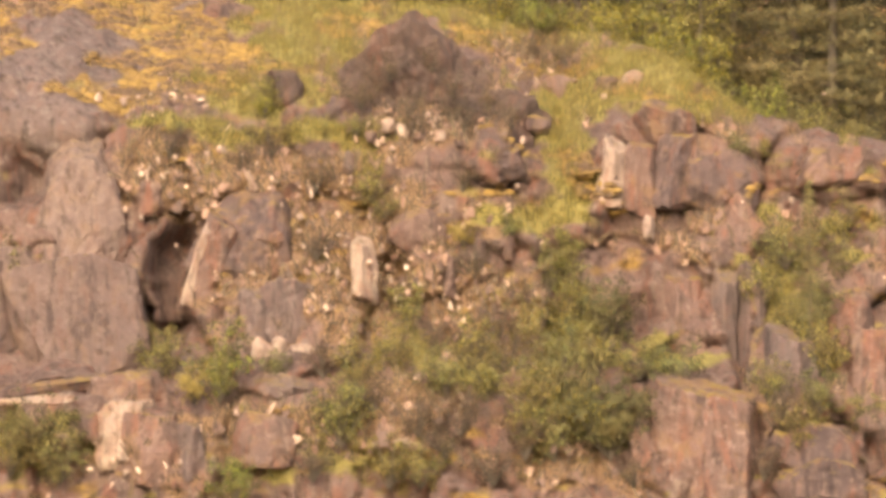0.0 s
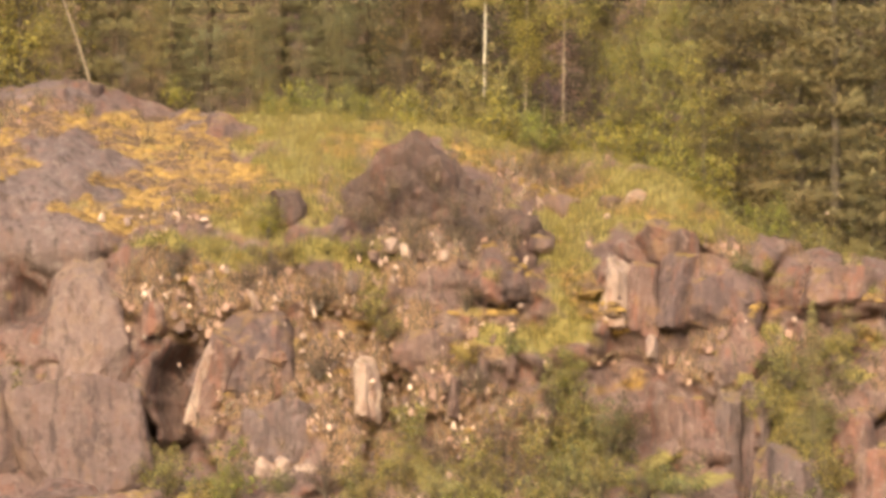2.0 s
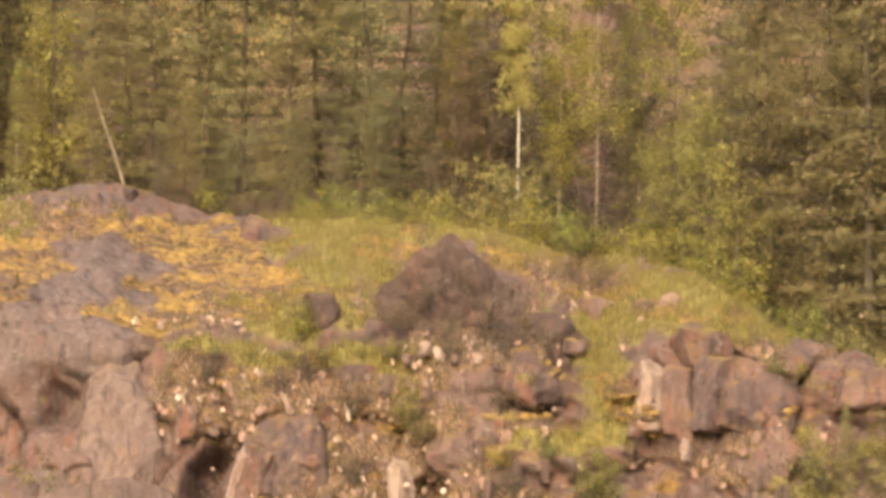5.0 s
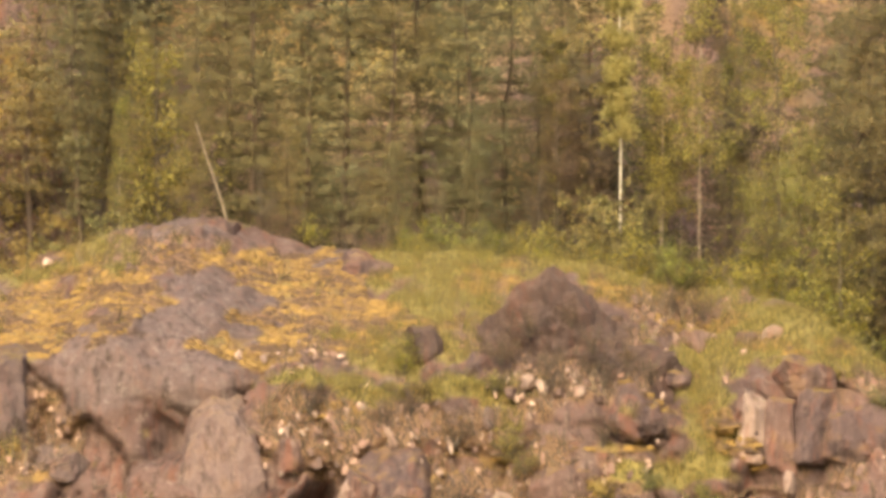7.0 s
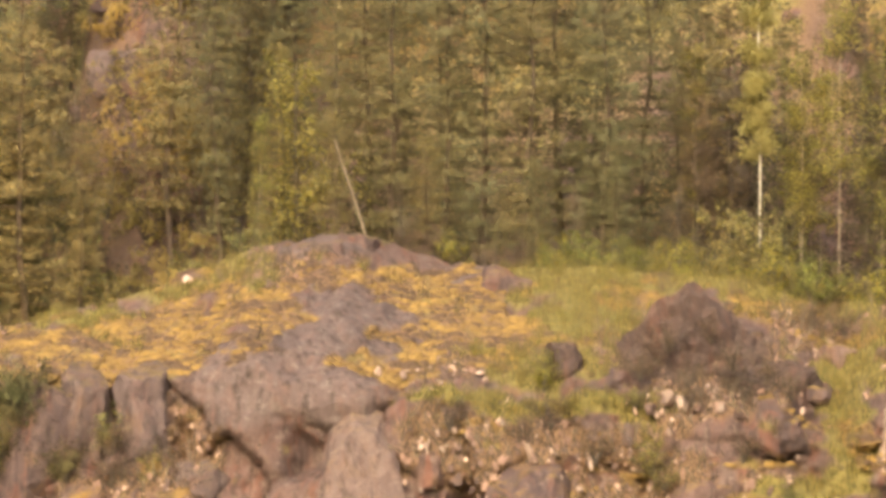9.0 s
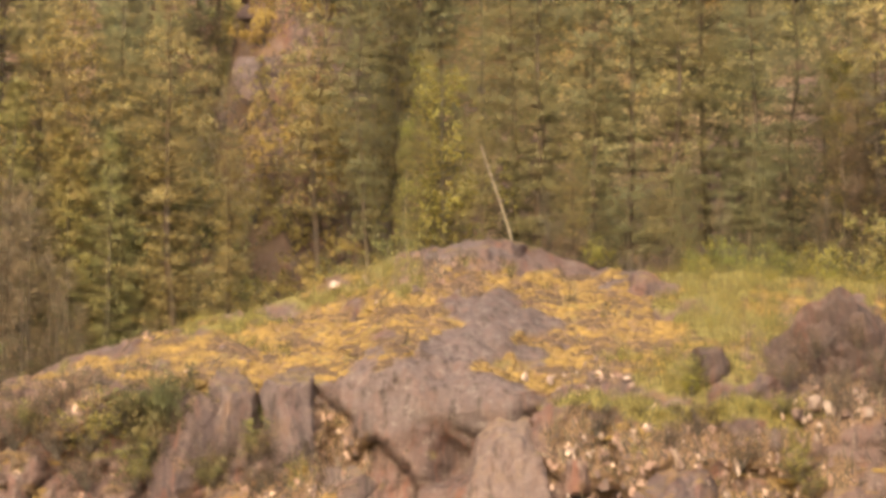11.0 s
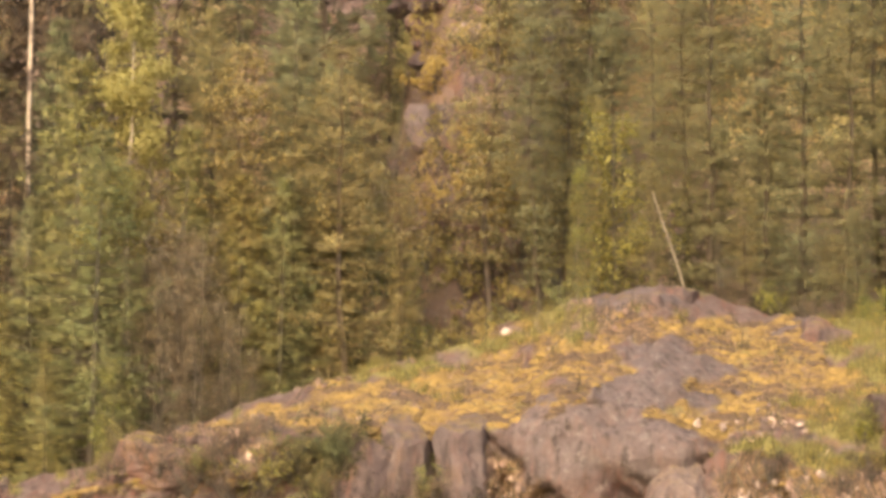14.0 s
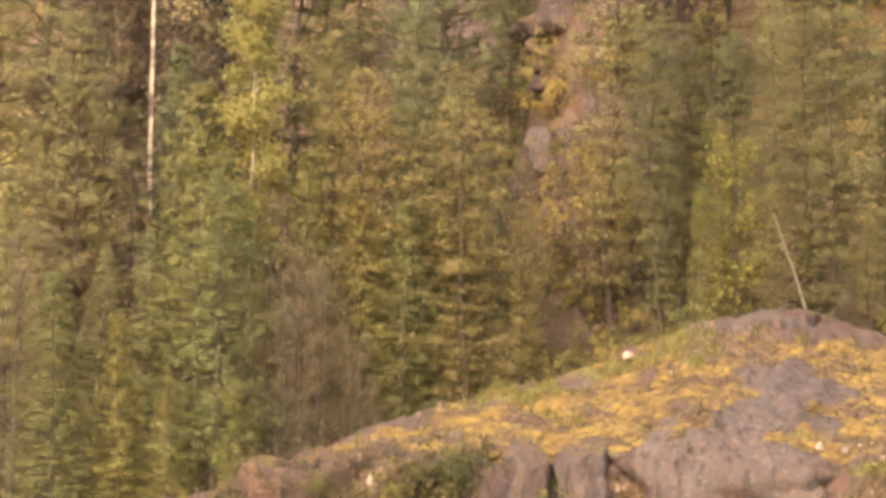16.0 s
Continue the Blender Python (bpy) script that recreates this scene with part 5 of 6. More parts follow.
for n in range(3):
    for k, leaf_of in (("green", LEAF_SHRUB), ("bright", LEAF_BRIGHT), ("yellow", LEAF_YELLOW), ("dry", LEAF_DRY)):
        SHRUBS["tall" + k + "abc"[n]] = (3.0, lambda n=n, k=k: shrub_parts(3.0, (1.7, 1.4, 1.9)[n], 600 + 10 * n + len(k), 0.9, 0.19), (BARK_GREY, leaf_of))


def shrub(kind, x, z, height, label, out=0.25, y=None):
    """A shrub rooted on the face at x and height z (or on the forest floor at y)."""
    if height > 1.9 and "tall" + kind in SHRUBS:
        kind = "tall" + kind
    h, build, mats = SHRUBS[kind]
    if y is None:
        y = float(depth(np.float64(x), np.float64(z))) - out
    else:
        z = root_height(x, y)
    return plant("shrub_" + kind, x, y, z, height / h, label, "shrub", kind[:-1].replace("tall", "tall ") + " shrubs", build, mats, ("shrub", "stemwork", "foliage"), TREE_RNG.uniform(0, 360))


shrub("drya", -26.14, 15.42, 1.1, "brown brush over pink boulders")
shrub("dryc", -23.91, 15.58, 1.1, "brown brush over pink boulders")
shrub("greenb", -24.93, 15.41, 0.9, "olive brush over pink boulders")
shrub("drya", -22.81, 16.47, 0.9, "brown brush below the moss")
shrub("greenc", -7.68, 15.75, 0.32, "low green plants along the grassy ledge")
shrub("greena", -6.69, 15.71, 0.32, "low green plants along the grassy ledge")
shrub("greenb", -5.70, 15.71, 0.32, "low green plants along the grassy ledge")
shrub("greenc", -4.54, 15.68, 0.32, "low green plants along the grassy ledge")
shrub("greena", -3.46, 15.71, 0.32, "low green plants along the grassy ledge")
shrub("greenb", -2.55, 15.76, 0.6, "low green plants beside the pyramid")
shrub("greena", -5.28, 16.89, 0.8, "green plants in the grass by a dark stone")
shrub("dryb", -24.44, 15.76, 1.3, "brown brush on the low rocks")
shrub("dryc", -25.75, 15.99, 1.3, "brown brush on the low rocks")
shrub("drya", -26.90, 15.63, 1.2, "brown brush on the low rocks")
shrub("dryb", -23.48, 16.29, 1.0, "brown brush at the edge of the moss")
shrub("greena", -27.79, 16.08, 1.1, "olive brush at the foot of a spruce")
shrub("dryc", -1.26, 17.99, 0.9, "thin dry brush on the pyramid's top")
shrub("drya", 0.27, 16.31, 1.0, "thin dry brush on the pyramid's flank")
shrub("dryb", -0.73, 15.68, 0.9, "thin dry brush at the pyramid's foot")
shrub("drya", -1.6, 17.6, 0.9, "thin dry brush over the dark hump", 1.7)
shrub("dryb", -0.3, 17.9, 0.8, "thin dry brush over the dark hump", 1.9)
shrub("dryc", 0.3, 17.0, 1.0, "thin dry brush over the dark hump", 1.5)
shrub("drya", 1.3, 16.6, 0.9, "thin dry brush over the dark hump", 1.4)
shrub("dryb", -1.0, 16.4, 1.0, "thin dry brush over the dark hump", 1.3)
shrub("dryc", -2.4, 16.6, 0.9, "thin dry brush over the dark hump", 1.2)
shrub("dryb", 0.6, 15.9, 0.9, "thin dry brush over the dark hump", 0.9)
shrub("dryc", 2.0, 16.0, 0.8, "thin dry brush over the dark hump", 1.0)
shrub("greena", 9.14, 7.82, 1.2, "olive brush in front of a crack")
shrub("greenb", 10.02, 6.52, 1.2, "olive brush on the lower cliff")
shrub("dryb", 8.89, 5.57, 1.1, "dry brush on the lower cliff")
shrub("greenc", 11.77, 6.84, 1.1, "olive brush on the lower cliff")
shrub("drya", 5.28, 5.41, 1.1, "dry brush on the lower cliff")
shrub("dryc", -3.66, 12.09, 1.0, "dry brush between granite blocks")
shrub("dryb", -8.00, 15.16, 1.0, "dry brush under the grassy ledge")
shrub("drya", -5.02, 15.16, 0.9, "dry brush under the grassy ledge")
shrub("dryc", 0.59, 14.13, 1.0, "dry brush below the pyramid")
shrub("brighta", -6.26, 7.99, 1.9, "bright green shrub on the bench")
shrub("yellowa", -6.96, 7.82, 1.0, "golden yellow shrub on the bench")
shrub("greenb", -7.94, 8.70, 1.3, "green shrub at the foot of a dark gully")
shrub("greena", -2.90, 6.68, 1.7, "green shrub among brown brush")
shrub("greenc", -1.04, 10.08, 1.2, "green shrub on a ledge")
shrub("greenb", -1.35, 8.88, 1.3, "olive shrub on the bench")
shrub("greena", 0.10, 7.99, 1.5, "olive shrub on the bench")
shrub("darka", 4.66, 6.36, 1.9, "dark green pine scrub on the bench")
shrub("darkb", 4.05, 7.49, 1.4, "dark scrub on the bench")
shrub("greenb", 3.12, 7.99, 1.6, "olive shrub on the bench")
shrub("greenc", 3.67, 9.91, 1.3, "olive shrub on the cliff")
shrub("greena", 6.63, 8.16, 1.4, "olive shrub above a pink block")
shrub("greenb", 5.54, 8.52, 1.2, "olive shrub above a crack")
shrub("brightb", -5.71, 4.94, 1.3, "bright green shrub on the lower ledge")
shrub("darka", -11.40, 6.20, 1.5, "dark shrub below the overhang")
shrub("greena", -12.01, 5.73, 1.2, "olive shrub below the overhang")
shrub("brightc", -12.69, 10.91, 1.6, "yellow-green shrub beside the grey block")
shrub("greenb", -4.71, 8.52, 0.7, "low green shrub below the bright stones")
shrub("yellowb", 0.59, 12.43, 0.7, "yellow moss-like shrub on a ledge")
shrub("greenc", 1.90, 12.60, 0.8, "low olive shrub on a ledge")
shrub("greena", -2.04, 13.79, 0.9, "dark olive shrub in a crack")
shrub("greenb", -1.71, 13.27, 0.7, "olive shrub in a crack")
shrub("dryb", -1.59, 17.33, 1.3, "dry brown brush on the pyramid")
shrub("drya", -2.41, 16.67, 1.2, "dry brown brush beside the pyramid")
shrub("dryb", 2.73, 18.89, 1.0, "dry brown brush on the hilltop")
shrub("dryc", 3.78, 18.73, 0.9, "dry brown brush on the hilltop")
shrub("drya", -3.69, 14.13, 1.0, "dry brush on the cliff")
shrub("dryb", -6.00, 14.64, 1.0, "dry brush on the cliff")
shrub("dryc", 1.56, 9.58, 1.6, "dry brush on the cliff")
shrub("drya", 0.91, 11.58, 1.2, "dry brush on the cliff")
shrub("dryb", 2.86, 10.24, 1.4, "dry brush on the cliff")
shrub("greena", 1.21, 7.82, 1.3, "olive brush on the bench")
shrub("greenc", 2.30, 6.84, 1.3, "olive brush on the bench")
shrub("dryc", -1.96, 7.49, 1.2, "brown brush on the bench")
shrub("drya", -0.69, 6.84, 1.2, "brown brush on the bench")
shrub("greenb", 9.22, 10.74, 1.3, "olive brush on the cliff")
shrub("greena", 9.97, 9.23, 1.4, "olive brush on the cliff")
shrub("greenc", 10.53, 7.49, 1.2, "olive brush below the young spruce")
shrub("greenb", 11.37, 11.58, 1.0, "olive brush on the cliff")
shrub("greena", 8.52, 14.99, 0.8, "olive brush behind the crag")
shrub("darkb", -20.65, 15.80, 1.4, "dark green shrub beside a granite pillar")
shrub("darkc", -20.66, 15.38, 1.6, "dark green shrub beside a granite pillar")
shrub("dryb", -17.87, 14.40, 1.0, "dull brown shrub in the cleft between pillars")
shrub("greenc", -16.65, 13.54, 0.8, "green plants below a pillar")
shrub("greenc", -18.05, 14.57, 1.1, "olive shrub in the cleft between pillars")
shrub("brighta", -5.24, 16.47, 0.9, "green shrub in the grass")
shrub("dryc", -25.2, 14.9, 1.3, "brown brush over the low rocks")
shrub("dryb", -23.9, 14.6, 1.4, "brown brush over the low rocks")
shrub("drya", -22.2, 15.3, 1.2, "brown brush below the moss")
shrub("dryc", -27.6, 15.0, 1.4, "brown brush at the foot of the wood")
shrub("darka", -21.7, 15.3, 1.5, "dark olive bush beside a granite pillar")
shrub("dryc", -19.4, 14.0, 1.2, "brown brush between granite pillars")
shrub("dryb", -16.4, 14.0, 1.2, "brown brush at the foot of a pillar")
shrub("drya", -17.6, 13.5, 1.2, "brown brush at the foot of a pillar")
shrub("darkc", -21.2, 14.4, 1.3, "dark olive bush beside a granite pillar")
shrub("greenb", -22.94, 14.87, 1.6, "olive bush at the foot of granite pillars")
shrub("dryb", -22.93, 13.66, 1.5, "brown brush at the foot of granite pillars")
shrub("greenc", -21.50, 13.66, 1.2, "olive brush at the foot of granite pillars")
shrub("darkb", -19.16, 13.65, 1.0, "dark bush in a cleft of the rock")
shrub("dryc", -17.81, 13.47, 1.0, "brown brush in a cleft of the rock")
shrub("darkb", 4.75, 6.68, 1.5, "dark green bush in a hollow of the cliff")
shrub("greena", 3.88, 6.84, 1.5, "olive bush beside a granite block")
shrub("greenb", 2.70, 7.49, 1.4, "olive bush on the cliff")
shrub("greenc", 1.21, 7.99, 1.3, "olive brush on the cliff")
shrub("greena", 9.84, 9.74, 1.2, "olive bush growing out of a crack")
shrub("greenb", 10.83, 10.24, 1.3, "olive bush growing out of a crack")
shrub("greenc", -2.82, 6.68, 1.7, "green bush in front of broken rock")
shrub("darka", -11.40, 6.20, 1.6, "dark green bush below an overhang")
shrub("greenb", -10.59, 5.57, 1.3, "olive bush below an overhang")
shrub("greena", -1.48, 5.41, 1.3, "dull green brush at the cliff's foot")
shrub("dryb", 0.09, 6.20, 1.2, "brown brush at the cliff's foot")
shrub("drya", 2.30, 6.20, 1.3, "brown brush at the cliff's foot")
shrub("greenc", 3.48, 8.88, 1.1, "olive brush in a gully")
shrub("dryb", -3.4, 8.6, 1.2, "brown brush on the bench")
shrub("greenc", -2.4, 8.2, 1.4, "olive brush on the bench")
shrub("drya", -0.2, 9.3, 1.3, "brown brush on the cliff")
shrub("greena", 0.8, 8.8, 1.5, "olive brush on the bench")
shrub("dryc", 1.9, 8.6, 1.5, "brown brush on the bench")
shrub("greenb", 2.6, 9.2, 1.6, "olive brush on the bench")
shrub("greenc", 4.3, 8.6, 1.6, "olive brush beside a crack")
shrub("dryb", 0.5, 6.9, 1.4, "brown brush on the lower cliff")
shrub("greena", 3.1, 6.2, 1.5, "olive brush on the lower cliff")
shrub("drya", -3.6, 5.6, 1.3, "brown brush on the lower cliff")
shrub("greenb", -0.6, 5.4, 1.2, "olive brush on the lower cliff")
shrub("dryc", 1.4, 5.5, 1.3, "brown brush on the lower cliff")
shrub("darkc", 4.6, 9.8, 1.5, "dark scrub in the gully")
shrub("greena", 3.0, 11.2, 1.4, "olive brush in the gully")
shrub("greenb", 9.9, 11.9, 1.5, "olive brush on the cliff")
shrub("greena", 10.7, 8.6, 1.5, "olive brush on the cliff")
shrub("dryb", 9.4, 6.9, 1.4, "brown brush on the lower cliff")
shrub("greenc", 11.6, 12.6, 1.2, "olive brush below a flat boulder")
shrub("drya", -18.56, 22.85, 2.4, "brown bush in the gap behind the moss", y=136)
shrub("yellowb", -18.01, 24.08, 2.2, "golden bush in the gap behind the moss", y=139)
shrub("greenb", -17.18, 22.99, 2.2, "olive bush in the gap behind the moss", y=137)
shrub("dryc", -18.60, 25.56, 2.6, "brown bush in the gap behind the moss", y=142)
shrub("dryb", -26.69, 39.53, 3.7, "reddish brown bush on the far slope", y=166)
shrub("greenc", -27.16, 40.67, 2.9, "olive bush on the far slope", y=171)
shrub("greenc", -25.34, 38.82, 3.1, "olive bush on the far slope", y=163)
shrub("dryc", -24.40, 38.13, 3.7, "reddish brown bush on the far slope", y=160)
shrub("greenb", -23.54, 37.21, 3.1, "olive bush on the far slope", y=156)
shrub("yellowa", -23.17, 37.42, 3.0, "golden bush on the far slope", y=157)
shrub("yellowa", -25.04, 41.06, 2.9, "golden bush on the far slope", y=173)
shrub("dryc", -21.57, 36.26, 3.4, "reddish brown bush on the far slope", y=152)
shrub("dryb", -22.62, 38.53, 3.1, "reddish brown bush on the far slope", y=162)
shrub("yellowb", -22.98, 39.88, 3.9, "golden bush on the far slope", y=168)
shrub("dryc", -22.25, 39.41, 3.0, "reddish brown bush on the far slope", y=166)
shrub("yellowc", -22.47, 40.54, 3.3, "golden bush on the far slope", y=171)
shrub("dryb", -19.83, 36.66, 3.8, "reddish brown bush on the far slope", y=154)
shrub("yellowa", -20.58, 38.47, 3.4, "golden bush on the far slope", y=162)
shrub("yellowa", -20.69, 40.04, 3.6, "golden bush on the far slope", y=169)
shrub("yellowc", -20.63, 40.49, 4.0, "golden bush on the far slope", y=171)
shrub("yellowc", -18.38, 25.19, 3.0, "golden bush in the gap behind the moss", y=141)
shrub("yellowb", -18.31, 28.34, 3.0, "golden bush on the slope behind", y=150)
shrub("yellowa", -18.12, 26.82, 2.6, "golden bush on the slope behind", y=146)
shrub("yellowb", -20.50, 28.38, 2.8, "golden bush on the slope behind", y=150)
shrub("yellowa", -20.29, 32.00, 3.2, "golden bush high on the slope behind", y=158)
shrub("yellowb", -21.75, 34.55, 3.4, "golden bush high on the slope behind", y=164)
shrub("dryb", -20.89, 36.27, 3.2, "reddish brown bush high on the slope behind", y=168)
shrub("yellowc", -18.10, 31.29, 3.0, "golden bush high on the slope behind", y=158)
shrub("dryc", -18.11, 34.70, 3.2, "reddish brown bush high on the slope behind", y=164)
shrub("yellowa", -20.91, 39.20, 3.4, "golden bush high on the slope behind", y=174)
shrub("greena", -15.49, 23.34, 2.0, "olive bush in the gap behind the moss", y=137)
shrub("dryc", -15.75, 24.75, 2.4, "brown bush in the gap behind the moss", y=141)
shrub("yellowc", -19.17, 26.70, 2.4, "golden bush on the slope behind", y=144)
shrub("greenc", -18.92, 24.25, 2.4, "olive bush in the gap behind the moss", y=140)
shrub("dryb", -17.30, 24.39, 2.4, "brown bush in the gap behind the moss", y=141)
shrub("greena", -2.17, 22.17, 2.0, "green bush below the pines", y=134)
shrub("brightb", -1.08, 22.17, 1.7, "bright green bush below the birches", y=134)
shrub("greenb", 0.19, 22.25, 2.2, "dark olive bush below the birches", y=134.5)
shrub("greenc", 1.46, 22.17, 2.2, "green bush around a birch stem", y=134)
shrub("greena", 2.55, 21.98, 2.0, "olive bush below thin birches", y=134)
shrub("brightb", 3.61, 21.65, 1.7, "yellow-green bush below thin birches", y=133)
shrub("greenb", 4.35, 21.72, 2.2, "olive bush below thin birches", y=133.5)
shrub("greenc", -3.29, 22.51, 2.0, "olive bush below the pines", y=135)
shrub("drya", -4.75, 22.51, 2.0, "brown bush below the pines", y=135)
shrub("dryb", -6.40, 22.70, 2.2, "brown bush below the pines", y=135)
shrub("dryc", -7.68, 22.70, 2.0, "brown bush below the pines", y=135)
shrub("dryb", -9.63, 22.73, 2.0, "brown bush behind the leaning pole", y=134)
shrub("brightc", -5.40, 21.66, 1.5, "bright green bush on the hilltop's edge", y=133)
shrub("greena", 7.60, 20.20, 2.6, "tall olive bush at the wood's edge", y=130.5)
shrub("brighta", 6.43, 21.78, 2.6, "tall yellow-green bush at the wood's edge", y=131.5)
shrub("brightb", -5.14, 21.36, 1.3, "bright green bush at the hilltop's edge", y=132.5)
shrub("brighta", -8.55, 21.81, 0.9, "pale green bush on the hilltop", y=132.3)
shrub("greena", -3.54, 21.60, 1.2, "green bush at the wood's edge", y=133)
shrub("greenb", -2.28, 21.59, 1.1, "olive bush at the wood's edge", y=133)
shrub("greenc", -0.66, 21.40, 1.2, "green bush at the wood's edge", y=133)
shrub("brightc", 0.59, 21.31, 1.0, "bright green bush at the wood's edge", y=132.5)
shrub("dryc", -7.39, 22.33, 1.3, "brown bush at the wood's edge", y=134)
shrub("dryb", -9.94, 22.91, 1.5, "brown bush at the wood's edge", y=134)
shrub("greena", 2.19, 21.05, 1.2, "green bush below the birches", y=132)
shrub("greenb", 3.42, 20.78, 1.3, "olive bush below the birches", y=131.5)
shrub("brighta", 5.48, 20.20, 1.9, "tall yellow-green bush at the wood's edge", y=130.5)
shrub("greenc", 4.44, 20.45, 1.5, "olive bush at the wood's edge", y=131)
shrub("brightb", 6.68, 19.56, 1.9, "yellow-green bush at the wood's edge", y=129.8)
shrub("brightc", 9.66, 16.28, 1.9, "bright green bush below a dark spruce", y=126.5)
shrub("greena", 8.40, 17.33, 1.6, "olive bush at the wood's edge", y=128)
shrub("darka", 10.56, 16.86, 1.8, "dark bush below the spruce", y=127)
shrub("greenb", 11.13, 15.86, 1.4, "olive bush above the cliff", y=125.8)
shrub("darkb", 12.51, 16.22, 1.6, "dark bush above the cliff", y=126)
shrub("greena", -21.77, 0, 1.9, "olive bush in the light behind the moss", y=132.8)
shrub("dryc", -20.30, 0, 2.1, "brown bush in the light behind the moss", y=132.8)
shrub("greenc", -19.02, 0, 2.3, "olive bush in the light behind the moss", y=132.8)
shrub("yellowb", -17.83, 0, 2.2, "golden bush in the light behind the moss", y=132.8)
shrub("greenb", -16.82, 0, 2.3, "olive bush in the light behind the moss", y=132.8)
shrub("dryb", -23.06, 0, 1.8, "brown bush in the light behind the moss", y=132.8)
shrub("greena", 1.45, 0, 3.7, "green bush around a birch stem", y=135)
shrub("greenb", 1.1, 0, 3.5, "green bush around a birch stem", y=134)
shrub("greenc", 1.25, 0, 3.9, "green bush around a birch stem", y=134.5)
shrub("greena", -0.2, 0, 2.9, "grey-green bush below the birches", y=134.5)
shrub("greenb", 1.9, 0, 2.6, "olive bush below the birches", y=134.2)
shrub("brighta", -4.3, 0, 1.5, "bright green bush along the hilltop", y=132.6)
shrub("brightc", -2.9, 0, 1.4, "bright green bush along the hilltop", y=132.4)
shrub("brightb", -1.5, 0, 1.5, "bright green bush along the hilltop", y=132.0)
shrub("brighta", 1.6, 0, 1.4, "yellow-green bush along the hilltop", y=131.6)
shrub("brightc", 2.9, 0, 1.6, "yellow-green bush along the hilltop", y=131.0)
shrub("brightb", 4.6, 0, 2.1, "yellow-green bush along the hilltop", y=130.2)
shrub("brightc", 5.9, 0, 2.5, "tall yellow-green bush below the spruces", y=129.6)
shrub("brighta", 7.1, 0, 2.6, "tall yellow-green bush below the spruces", y=129.0)
shrub("brightb", 8.2, 0, 2.4, "yellow-green bush below the spruces", y=128.0)
shrub("greenb", -18.49, 21.05, 1.1, "grey-green bush behind the moss", y=132.2)
shrub("dryc", -20.91, 20.06, 1.3, "pale brown bush behind the moss", y=131.5)
shrub("greenc", -15.09, 22.34, 1.6, "yellow-green bush behind the hilltop", y=132.5)
shrub("greena", -14.42, 22.60, 1.8, "green bush behind the hilltop", y=133)
shrub("dryb", -24.94, 18.82, 1.4, "brown bush at the edge of the moss", y=130.6)
shrub("drya", -20.65, 19.73, 1.2, "brown bush at the edge of the moss", y=131)
shrub("darkc", -23.65, 19.65, 1.6, "dark bush at the edge of the moss", y=131.5)
shrub("darka", -18.15, 21.55, 1.4, "dark bush behind the moss", y=132.5)


def far_scrub():
    """Bushes on the rocky slope behind, where the trees stand apart."""
    rng = np.random.default_rng(57)
    for n in range(130):
        y = rng.uniform(135, 176)
        x = rng.uniform(-0.165, -0.11) * y if n % 4 else rng.uniform(0.01, 0.05) * y
        if n % 2:
            y = 138 + 30 * rng.uniform() ** 1.2
            x = rng.uniform(-0.150, -0.122) * y
        k = ("yellow", "green", "dry", "dry", "bright", "dry")[rng.integers(0, 6)] + "abc"[rng.integers(0, 3)]
        if -0.153 < x / y < -0.12 and k[:-1] in ("green", "bright"):
            k = "yellow" + k[-1]
        label = {"yellow": "golden", "green": "olive", "dry": "brown leafless", "bright": "bright green"}[k[:-1]] + " bush on the slope behind the hilltop"
        shrub(k, x, 0, rng.uniform(1.2, 2.6), label, y=y)


far_scrub()


def far_rocks():
    """Pink outcrops that show between the trees on the slope behind."""
    rng = np.random.default_rng(63)
    for n in range(44):
        y = rng.uniform(138, 176)
        x = rng.uniform(-0.165, -0.11) * y if n % 3 else rng.uniform(0.01, 0.05) * y
        if n % 2:
            y = rng.uniform(147, 166)
            x = rng.uniform(-0.150, -0.122) * y
        elif -0.16 < x / y < -0.115:
            y, x = y + 14, x * (y + 14) / y
        w = rng.uniform(0.9, 2.8)
        rock("block" if n % 2 else "dome", x, root_height(x, y) + 0.1 * w, w, w * rng.uniform(0.5, 0.9), w * 0.8, 800 + n % 9, (ROCK_PINK, ROCK_DARK, ROCK_GREY)[n % 3],
             ("pink", "dark", "grey")[n % 3] + " granite outcrop on the wooded slope", rng.uniform(-15, 15), rng.uniform(-30, 30), 0, "rock_outcrop", "rock", 3, y=y)


far_rocks()
for kind, x, y, w, h, seed, mat, label in (
        ("block", -20.9, 145.0, 2.0, 1.6, 811, ROCK_PINK, "pink granite face on a bluff in the wood"),
        ("dome", -20.3, 148.5, 2.0, 1.4, 812, ROCK_PALE, "pale pink granite stone on a bluff in the wood"),
        ("block", -19.2, 142.6, 2.2, 1.4, 813, ROCK_PINK, "pink granite ledge between golden bushes"),
        ("block", -18.6, 146.5, 1.8, 1.6, 814, ROCK_DARK, "weathered pink rock between golden bushes"),
        ("block", -18.4, 150.0, 2.4, 1.6, 815, ROCK_PINK, "pink granite ledge high on a bluff in the wood"),
        ("dome", -17.3, 150.5, 1.6, 1.2, 816, ROCK_PALE, "pale granite stone on a bluff between pines")):
    rock(kind, x, root_height(x, y) + 0.2 * h, w, h, w * 0.8, seed, mat, label, (seed * 17) % 24 - 12, (seed * 23) % 50 - 25, 0, "rock_outcrop", "rock", 3, y=y)
for x, y, tall, k in ((-20.9, 137.6, 2.8, "a"), (-21.7, 138.8, 3.0, "b"), (-20.2, 136.4, 2.4, "c"), (-17.9, 138.4, 2.8, "a"), (-17.0, 139.2, 2.6, "b")):
    shrub("green" + k, x, 0, tall, "olive bush at the foot of a pink outcrop", y=y)
